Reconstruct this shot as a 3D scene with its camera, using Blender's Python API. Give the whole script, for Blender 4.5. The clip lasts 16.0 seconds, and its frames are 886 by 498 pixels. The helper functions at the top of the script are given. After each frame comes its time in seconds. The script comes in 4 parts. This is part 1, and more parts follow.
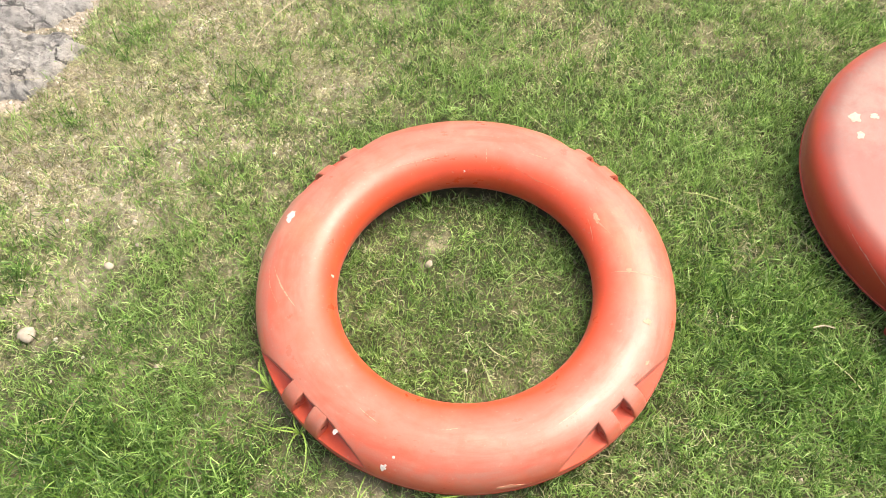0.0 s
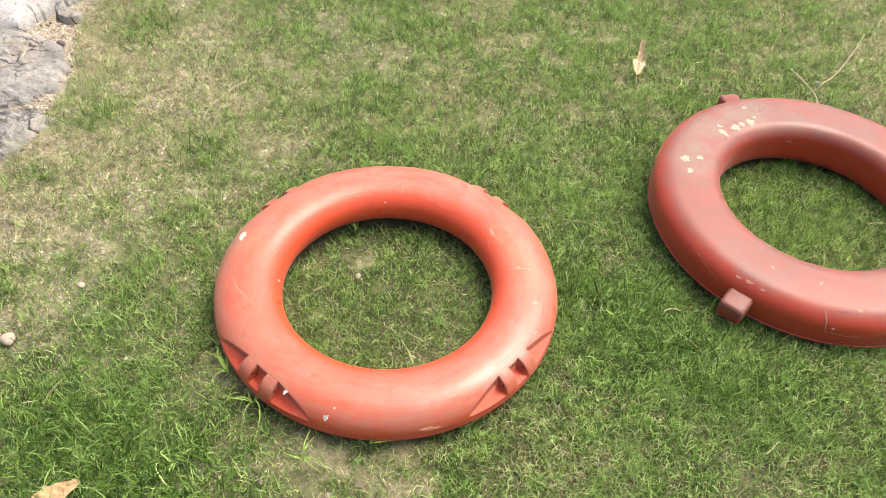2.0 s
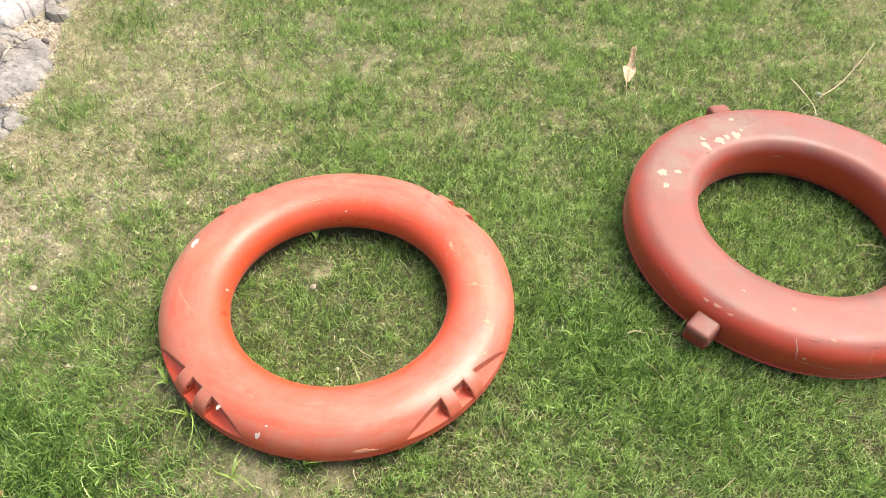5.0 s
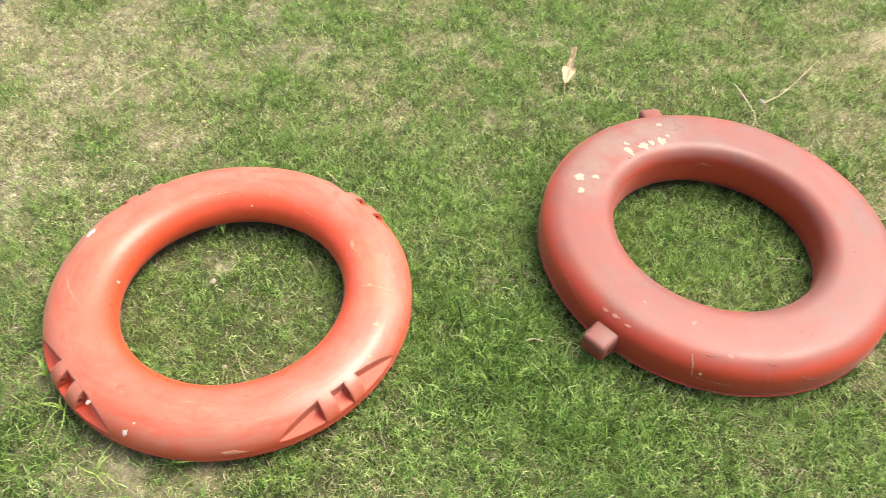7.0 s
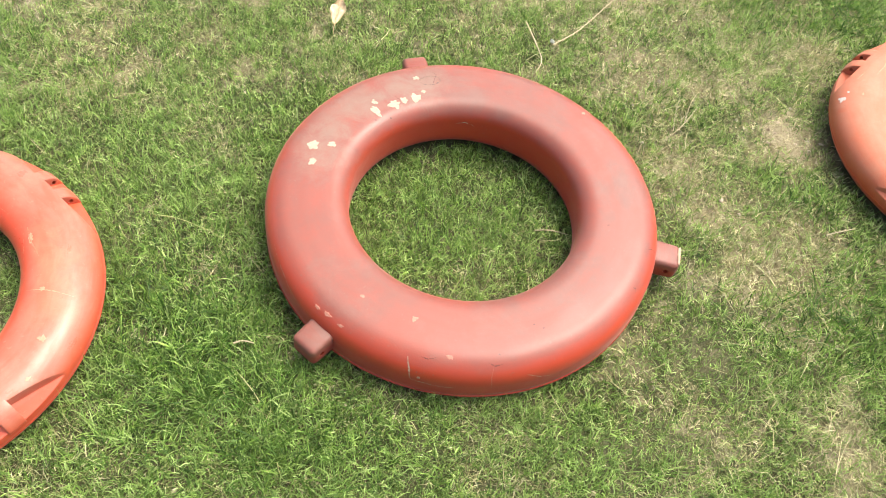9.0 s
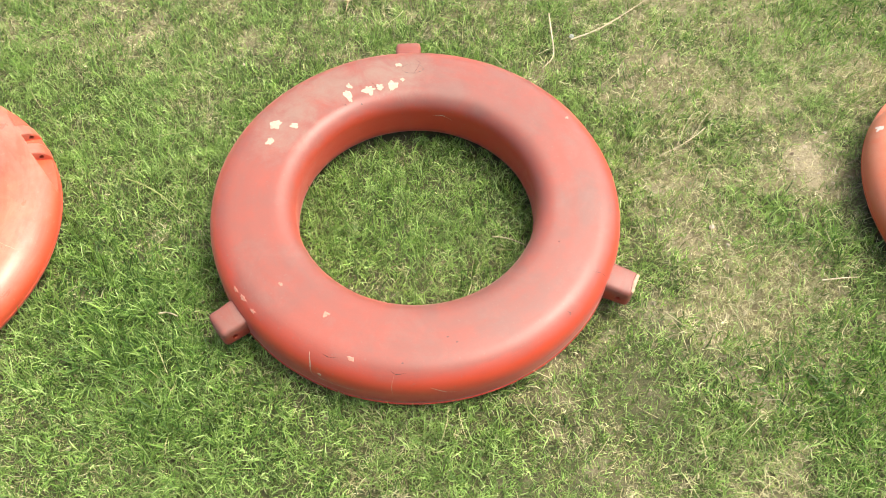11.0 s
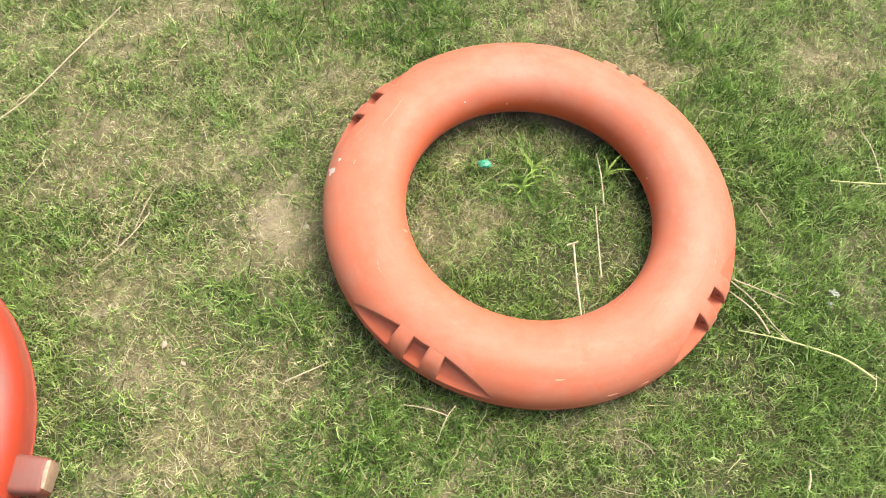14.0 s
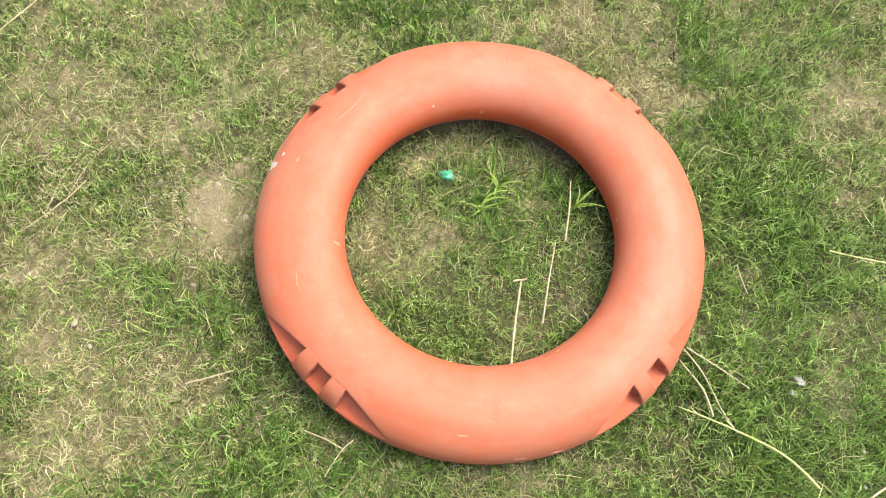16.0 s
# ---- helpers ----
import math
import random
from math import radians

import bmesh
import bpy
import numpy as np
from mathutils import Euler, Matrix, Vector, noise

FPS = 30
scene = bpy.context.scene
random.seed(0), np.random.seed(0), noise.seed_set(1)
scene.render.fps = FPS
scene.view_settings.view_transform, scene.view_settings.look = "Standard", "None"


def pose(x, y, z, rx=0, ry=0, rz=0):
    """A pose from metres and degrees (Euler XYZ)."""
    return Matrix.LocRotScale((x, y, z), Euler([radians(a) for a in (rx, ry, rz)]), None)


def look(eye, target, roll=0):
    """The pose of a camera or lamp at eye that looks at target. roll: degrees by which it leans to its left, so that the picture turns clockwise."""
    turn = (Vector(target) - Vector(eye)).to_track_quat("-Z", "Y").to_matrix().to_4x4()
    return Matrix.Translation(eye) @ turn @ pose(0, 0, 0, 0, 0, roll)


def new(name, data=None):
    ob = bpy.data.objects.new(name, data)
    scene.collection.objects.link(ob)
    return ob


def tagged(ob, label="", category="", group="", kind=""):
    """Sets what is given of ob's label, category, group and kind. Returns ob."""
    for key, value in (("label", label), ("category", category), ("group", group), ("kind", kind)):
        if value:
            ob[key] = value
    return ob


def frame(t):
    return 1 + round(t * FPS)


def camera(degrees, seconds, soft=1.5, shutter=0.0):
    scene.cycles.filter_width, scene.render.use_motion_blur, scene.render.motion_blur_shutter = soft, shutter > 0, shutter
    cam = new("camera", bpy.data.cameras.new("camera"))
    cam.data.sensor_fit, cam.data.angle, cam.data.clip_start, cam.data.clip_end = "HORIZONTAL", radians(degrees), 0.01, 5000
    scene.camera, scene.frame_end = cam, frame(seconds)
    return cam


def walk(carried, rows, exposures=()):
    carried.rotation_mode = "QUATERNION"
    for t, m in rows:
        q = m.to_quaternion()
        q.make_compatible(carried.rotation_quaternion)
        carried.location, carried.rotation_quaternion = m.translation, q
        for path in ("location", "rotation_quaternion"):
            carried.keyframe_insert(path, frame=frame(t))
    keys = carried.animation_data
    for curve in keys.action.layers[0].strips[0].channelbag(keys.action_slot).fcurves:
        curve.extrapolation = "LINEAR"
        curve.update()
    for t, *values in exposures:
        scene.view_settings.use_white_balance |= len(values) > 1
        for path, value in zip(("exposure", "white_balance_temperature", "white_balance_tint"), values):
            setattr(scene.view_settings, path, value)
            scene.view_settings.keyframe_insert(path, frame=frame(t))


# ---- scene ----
import functools

cam = camera(57.7, 16.0, soft=0.5, shutter=0.10)
PATH = [
    (0, (0.218, 0.107, 1.169), (0.085, 1.238, -0.475), -3.3),
    (0.5, (0.25, 0.044, 1.204), (0.131, 1.312, -0.338), -0.1),
    (1, (0.234, -0.099, 1.217), (0.198, 1.318, -0.194), -1.2),
    (1.5, (0.172, -0.208, 1.237), (0.249, 1.113, -0.263), 1.5),
    (2, (0.215, -0.285, 1.253), (0.292, 1.124, -0.165), 2.8),
    (2.5, (0.272, -0.326, 1.25), (0.398, 1.035, -0.21), 3.0),
    (3, (0.304, -0.338, 1.247), (0.41, 1.047, -0.192), 1.7),
    (3.5, (0.327, -0.352, 1.246), (0.395, 1.054, -0.174), 0.8),
    (4, (0.334, -0.337, 1.243), (0.396, 1.062, -0.185), 0.5),
    (4.5, (0.336, -0.276, 1.241), (0.334, 1.118, -0.194), 2.0),
    (4.7, (0.354, -0.25, 1.239), (0.349, 1.156, -0.184), 1.8),
    (6.8, (0.539, -0.172, 1.238), (0.395, 1.195, -0.216), 1.0),
    (7, (0.598, -0.175, 1.228), (0.554, 1.216, -0.208), 2.8),
    (7.5, (0.702, -0.186, 1.184), (0.824, 1.128, -0.319), 4.0),
    (8, (0.79, -0.108, 1.179), (0.915, 1.177, -0.349), 3.8),
    (8.5, (0.897, 0.024, 1.196), (1.031, 1.208, -0.41), 9.6),
    (9, (0.988, 0.075, 1.2), (1.124, 1.294, -0.379), 7.1),
    (9.5, (1.145, 0.103, 1.207), (1.248, 1.374, -0.334), 7.4),
    (10, (1.27, 0.11, 1.202), (1.306, 1.391, -0.334), 8.7),
    (10.2, (1.292, 0.109, 1.198), (1.265, 1.365, -0.359), 6.6),
    (12.3, (1.499, 0.366, 1.196), (1.232, 1.438, -0.472), -0.1),
    (12.5, (1.559, 0.384, 1.196), (1.363, 1.485, -0.463), 1.3),
    (13, (1.665, 0.432, 1.204), (1.65, 1.486, -0.495), 1.2),
    (13.5, (1.84, 0.55, 1.207), (2.008, 1.526, -0.53), 5.3),
    (14, (1.964, 0.61, 1.201), (2.219, 1.557, -0.542), 5.7),
    (14.5, (2.137, 0.625, 1.199), (2.287, 1.472, -0.607), 7.5),
    (15, (2.227, 0.64, 1.191), (2.319, 1.449, -0.636), 7.9),
    (15.5, (2.245, 0.651, 1.196), (2.262, 1.491, -0.619), 3.8),
    (16, (2.2, 0.772, 1.191), (2.26, 1.57, -0.642), 4.7),
]
walk(cam, [(t, look(eye, target, roll)) for t, eye, target, roll in PATH], [(t, stops, 6560, 10) for t, stops in ((0, 1.62), (1.5, 1.44), (3.5, 1.55), (4.5, 1.55), (7, 1.59), (10, 1.70), (12.5, 1.71), (14.5, 1.44), (16, 1.46))])


# ---- world and sun ----
SUN_AZ, SUN_EL = 30.0, 64.0
world = bpy.data.worlds.new("world")
scene.world = world
world.use_nodes = True
wn = world.node_tree
sky = wn.nodes.new("ShaderNodeTexSky")
sky.sky_type, sky.sun_disc = "NISHITA", False
sky.sun_elevation, sky.sun_rotation = radians(SUN_EL), radians(90 - SUN_AZ)
sky.dust_density, sky.air_density, sky.ozone_density = 8.0, 0.6, 0.6
wn.links.new(sky.outputs[0], wn.nodes["Background"].inputs[0])
wn.nodes["Background"].inputs[1].default_value = 0.15
sun = new("sun", bpy.data.lights.new("sun", "SUN"))
sun.data.energy, sun.data.angle, sun.data.color = 0.48, radians(22), (1.0, 0.97, 0.91)
ca, sa, ce, se = math.cos(radians(SUN_AZ)), math.sin(radians(SUN_AZ)), math.cos(radians(SUN_EL)), math.sin(radians(SUN_EL))
sun.matrix_world = look((1 + 8 * ca * ce, 1 + 8 * sa * ce, 8 * se), (1, 1, 0))


# ---- materials ----
def material(name, rough=0.6, spec=0.5):
    m = bpy.data.materials.new(name)
    m.use_nodes = True
    b = m.node_tree.nodes["Principled BSDF"]
    b.inputs["Roughness"].default_value = rough
    b.inputs["Specular IOR Level"].default_value = spec
    return m, m.node_tree, b


def coords(nt):
    tc = nt.nodes.new("ShaderNodeTexCoord")
    return tc.outputs["Object"]


def noise_node(nt, vec, scale, detail=4.0, rough=0.55, distortion=0.0):
    n = nt.nodes.new("ShaderNodeTexNoise")
    n.inputs["Scale"].default_value, n.inputs["Detail"].default_value = scale, detail
    n.inputs["Roughness"].default_value, n.inputs["Distortion"].default_value = rough, distortion
    nt.links.new(vec, n.inputs["Vector"])
    return n.outputs["Fac"]


def ramp(nt, fac, stops):
    r = nt.nodes.new("ShaderNodeValToRGB")
    el = r.color_ramp.elements
    while len(el) < len(stops):
        el.new(0.5)
    for e, (p, c) in zip(el, stops):
        e.position = p
        e.color = (c, c, c, 1) if isinstance(c, (int, float)) else (*c, 1)
    nt.links.new(fac, r.inputs[0])
    return r.outputs[0]


def mix(nt, fac, a, b, mode="MIX"):
    n = nt.nodes.new("ShaderNodeMix")
    n.data_type, n.blend_type = "RGBA", mode
    for sock, v in ((n.inputs[0], fac), (n.inputs[6], a), (n.inputs[7], b)):
        if isinstance(v, bpy.types.NodeSocket):
            nt.links.new(v, sock)
        elif isinstance(v, (int, float)):
            sock.default_value = v
        else:
            sock.default_value = (*v, 1)
    return n.outputs[2]


def bump(nt, b, height, strength, distance):
    n = nt.nodes.new("ShaderNodeBump")
    n.inputs["Strength"].default_value, n.inputs["Distance"].default_value = strength, distance
    nt.links.new(height, n.inputs["Height"])
    nt.links.new(n.outputs[0], b.inputs["Normal"])
    return n


def math_node(nt, op, a, b=0.0, c=0.0):
    n = nt.nodes.new("ShaderNodeMath")
    n.operation = op
    for sock, v in zip(n.inputs, (a, b, c)):
        if isinstance(v, bpy.types.NodeSocket):
            nt.links.new(v, sock)
        else:
            sock.default_value = v
    return n.outputs[0]


def plastic(name, deep, chalk_skylit, dusty, low, high, rad, lean, rough=0.4, spec=0.5, stains_sheens=(), stain_sheen_col=(0.2, 0.15, 0.1), blotchy=0.3, streaky=0.4, dust=0.06):
    """Weathered moulded plastic: chalked, and with pale sky light painted in, on the crest and the outer flank,
    glossier and deeper inside, with smears along the tube, blotches, specks and fine scratches.
    """
    m, nt, b = material(name, rough, spec)
    b.inputs["Sheen Weight"].default_value, b.inputs["Sheen Roughness"].default_value = dust, 0.45
    v = coords(nt)
    sep = nt.nodes.new("ShaderNodeSeparateXYZ")
    nt.links.new(v, sep.inputs[0])
    x, y, z = sep.outputs
    out = math_node(nt, "SQRT", math_node(nt, "MULTIPLY_ADD", x, x, math_node(nt, "MULTIPLY", y, y)))
    ring = nt.nodes.new("ShaderNodeCombineXYZ")
    nt.links.new(math_node(nt, "MULTIPLY", math_node(nt, "DIVIDE", x, out), 1.6), ring.inputs[0])
    nt.links.new(math_node(nt, "MULTIPLY", math_node(nt, "DIVIDE", y, out), 1.6), ring.inputs[1])
    nt.links.new(math_node(nt, "MULTIPLY", math_node(nt, "SUBTRACT", out, math_node(nt, "MULTIPLY", z, 0.7)), 26.0), ring.inputs[2])
    along = noise_node(nt, ring.outputs[0], 1.6, 7.0, 0.66, 0.4)
    # height plus a share of the way out from the tube's crest, for the fade and painted sky light
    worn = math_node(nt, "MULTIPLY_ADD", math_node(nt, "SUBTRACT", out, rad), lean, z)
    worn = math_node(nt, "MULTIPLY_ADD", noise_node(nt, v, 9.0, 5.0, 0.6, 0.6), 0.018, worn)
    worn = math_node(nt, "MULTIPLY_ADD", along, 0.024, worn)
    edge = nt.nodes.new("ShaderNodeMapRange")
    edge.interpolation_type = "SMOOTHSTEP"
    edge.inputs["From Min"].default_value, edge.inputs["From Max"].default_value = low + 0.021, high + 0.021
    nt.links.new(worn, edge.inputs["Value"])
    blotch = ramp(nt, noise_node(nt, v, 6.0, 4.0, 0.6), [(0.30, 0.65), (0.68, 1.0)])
    col = mix(nt, math_node(nt, "MULTIPLY", edge.outputs[0], blotch), deep, chalk_skylit)
    sm = ramp(nt, noise_node(nt, v, 13.0, 8.0, 0.72, 0.35), [(0.50, 0.0), (0.74, 0.6)])
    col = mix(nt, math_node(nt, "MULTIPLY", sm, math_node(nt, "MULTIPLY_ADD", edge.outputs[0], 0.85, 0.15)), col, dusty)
    mottle = ramp(nt, noise_node(nt, v, 34.0, 7.0, 0.7, 0.3), [(0.48, 0.0), (0.66, blotchy)])
    col = mix(nt, mottle, col, deep)
    smear = ramp(nt, along, [(0.46, 0.0), (0.64, streaky)])
    col = mix(nt, smear, col, tuple(0.78 * c for c in deep))
    speck = ramp(nt, noise_node(nt, v, 140.0, 2.0), [(0.66, 0.0), (0.75, 0.45)])
    col = mix(nt, speck, col, dusty)
    if stains_sheens:
        ragged = noise_node(nt, v, 22.0, 8.0, 0.75, 0.5)
    for deg, off, size, strong in stains_sheens:
        spot = nt.nodes.new("ShaderNodeVectorMath")
        spot.operation = "DISTANCE"
        nt.links.new(v, spot.inputs[0])
        spot.inputs[1].default_value = (off * math.cos(radians(deg)), off * math.sin(radians(deg)), 0.085)
        rim = math_node(nt, "MULTIPLY_ADD", ragged, size * 3.0, spot.outputs["Value"])
        cover = nt.nodes.new("ShaderNodeMapRange")
        cover.inputs["From Min"].default_value, cover.inputs["From Max"].default_value = size * 2.8, size * 1.6
        cover.inputs["To Max"].default_value = strong
        nt.links.new(rim, cover.inputs["Value"])
        col = mix(nt, math_node(nt, "MULTIPLY", cover.outputs[0], edge.outputs[0]), col, stain_sheen_col)
    fine = noise_node(nt, v, 420.0, 3.0)
    col = mix(nt, ramp(nt, fine, [(0.3, 0.10), (0.7, 0.0)]), col, (0.12, 0.03, 0.02))
    nt.links.new(col, b.inputs["Base Color"])
    rr = ramp(nt, mix(nt, 0.5, noise_node(nt, v, 26.0, 6.0, 0.7), along), [(0.32, rough - 0.09), (0.68, rough + 0.16)])
    nt.links.new(rr, b.inputs["Roughness"])
    soft_edge = nt.nodes.new("ShaderNodeBevel")
    soft_edge.samples = 4
    soft_edge.inputs["Radius"].default_value = 0.0035
    bm_node = bump(nt, b, mix(nt, 0.4, noise_node(nt, v, 60.0, 5.0), fine), 0.22, 0.001)
    nt.links.new(soft_edge.outputs[0], bm_node.inputs["Normal"])
    return m


# Deep of the first two is brightened to put light on inner walls.
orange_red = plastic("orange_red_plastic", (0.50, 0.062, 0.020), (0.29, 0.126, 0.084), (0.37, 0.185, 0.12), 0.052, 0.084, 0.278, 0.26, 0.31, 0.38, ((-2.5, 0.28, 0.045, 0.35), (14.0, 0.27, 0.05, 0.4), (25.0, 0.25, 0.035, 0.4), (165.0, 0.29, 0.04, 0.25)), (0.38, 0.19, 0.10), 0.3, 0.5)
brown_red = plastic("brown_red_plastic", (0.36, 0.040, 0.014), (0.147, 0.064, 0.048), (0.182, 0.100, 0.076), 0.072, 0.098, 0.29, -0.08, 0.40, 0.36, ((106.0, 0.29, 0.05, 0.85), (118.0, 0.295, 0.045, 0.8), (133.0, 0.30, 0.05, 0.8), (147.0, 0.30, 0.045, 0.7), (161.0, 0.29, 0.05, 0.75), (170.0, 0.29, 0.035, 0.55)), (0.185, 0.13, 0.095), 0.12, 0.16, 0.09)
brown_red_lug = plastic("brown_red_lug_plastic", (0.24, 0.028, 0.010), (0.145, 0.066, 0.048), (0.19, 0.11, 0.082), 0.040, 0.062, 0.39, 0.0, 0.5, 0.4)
# The pale spots near 85 degrees paint in the sheen of a smooth patch.
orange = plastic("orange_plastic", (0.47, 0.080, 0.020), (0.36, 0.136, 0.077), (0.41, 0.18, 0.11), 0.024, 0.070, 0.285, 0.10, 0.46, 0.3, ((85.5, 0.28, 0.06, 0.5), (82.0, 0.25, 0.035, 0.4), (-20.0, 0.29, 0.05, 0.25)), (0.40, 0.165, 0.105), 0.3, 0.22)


def plain(name, a, b_col, scale=60.0, rough=0.7, depth=0.001):
    m, nt, b = material(name, rough)
    v = coords(nt)
    n = noise_node(nt, v, scale, 6.0, 0.65)
    nt.links.new(mix(nt, ramp(nt, n, [(0.3, 0.0), (0.7, 1.0)]), a, b_col), b.inputs["Base Color"])
    bump(nt, b, noise_node(nt, v, scale * 3, 4.0), 0.4, depth)
    return m


scuff_brick = plain("pale_brick_scuff", (0.30, 0.12, 0.075), (0.40, 0.22, 0.15), 200)
stain_dark = plain("dark_stain", (0.095, 0.060, 0.045), (0.13, 0.085, 0.062), 200)
chip_white = plain("bare_white_plastic", (0.42, 0.37, 0.32), (0.54, 0.50, 0.45), 200)
chip_edge = plain("worn_cream_edge", (0.27, 0.16, 0.10), (0.40, 0.29, 0.19), 120)
chip_tan = plain("flaked_tan_plastic", (0.29, 0.21, 0.145), (0.42, 0.33, 0.24), 200)
scuff_glint_pale = plain("pale_scuff_glint", (0.47, 0.18, 0.095), (0.55, 0.27, 0.17), 200)
crack_dark = plain("dark_crack", (0.05, 0.02, 0.015), (0.12, 0.04, 0.03), 200)


def stone_material(name, dark, light, warm):
    """Weathered rock: mottled, pitted, with thin broken cracks."""
    m, nt, b = material(name, 0.92, 0.2)
    v = coords(nt)
    col = mix(nt, ramp(nt, noise_node(nt, v, 9.0, 8.0, 0.72), [(0.38, 0.0), (0.60, 1.0)]), dark, light)
    col = mix(nt, ramp(nt, noise_node(nt, v, 3.0, 4.0, 0.6), [(0.48, 0.0), (0.62, 0.7)]), col, warm)
    col = mix(nt, ramp(nt, noise_node(nt, v, 90.0, 5.0, 0.7), [(0.36, 0.55), (0.48, 0.0)]), col, tuple(0.5 * c for c in dark))
    bent = nt.nodes.new("ShaderNodeVectorMath")
    bent.operation = "MULTIPLY_ADD"
    wob = nt.nodes.new("ShaderNodeTexNoise")
    wob.inputs["Scale"].default_value, wob.inputs["Detail"].default_value = 22.0, 6.0
    nt.links.new(v, wob.inputs["Vector"])
    nt.links.new(wob.outputs["Color"], bent.inputs[0])
    bent.inputs[1].default_value = (0.09, 0.05, 0.0)
    nt.links.new(v, bent.inputs[2])
    cell = nt.nodes.new("ShaderNodeTexVoronoi")
    cell.feature = "DISTANCE_TO_EDGE"
    cell.inputs["Scale"].default_value = 13.0
    nt.links.new(bent.outputs[0], cell.inputs["Vector"])
    line = ramp(nt, cell.outputs["Distance"], [(0.010, 1.0), (0.045, 0.0)])
    crack = math_node(nt, "MULTIPLY", line, ramp(nt, noise_node(nt, v, 6.0, 3.0), [(0.46, 0.0), (0.58, 0.9)]))
    col = mix(nt, crack, col, tuple(0.35 * c for c in dark))
    nt.links.new(col, b.inputs["Base Color"])
    bump(nt, b, mix(nt, 0.5, noise_node(nt, v, 40.0, 9.0, 0.8), crack, "SUBTRACT"), 1.0, 0.010)
    return m


stone_grey = stone_material("weathered_grey_stone", (0.185, 0.180, 0.162), (0.335, 0.324, 0.288), (0.33, 0.295, 0.235))
stone_pale = stone_material("weathered_pale_stone", (0.30, 0.29, 0.265), (0.46, 0.45, 0.42), (0.45, 0.42, 0.36))
pebble_pale = plain("pale_pebble", (0.26, 0.215, 0.15), (0.37, 0.32, 0.245), 150, 0.85)
pebble_dark = plain("dark_pebble", (0.06, 0.05, 0.05), (0.14, 0.12, 0.11), 150, 0.85)
leaf_dry = plain("dry_leaf", (0.42, 0.30, 0.16), (0.60, 0.48, 0.30), 90, 0.65)
leaf_brown = plain("brown_leaf", (0.30, 0.185, 0.085), (0.42, 0.285, 0.15), 90, 0.7)
straw_pale = plain("pale_straw", (0.33, 0.28, 0.165), (0.46, 0.40, 0.26), 90, 0.6)
stem_green = plain("pale_green_stem", (0.26, 0.32, 0.09), (0.40, 0.41, 0.17), 90, 0.6)
shoot_green = plain("yellow_green_shoot", (0.14, 0.26, 0.03), (0.26, 0.36, 0.06), 90, 0.5)
fluff_white = plain("white_fluff", (0.17, 0.20, 0.15), (0.28, 0.31, 0.26), 150, 0.9)
scrap_green = plain("green_wrapper", (0.02, 0.20, 0.10), (0.05, 0.34, 0.18), 150, 0.35)


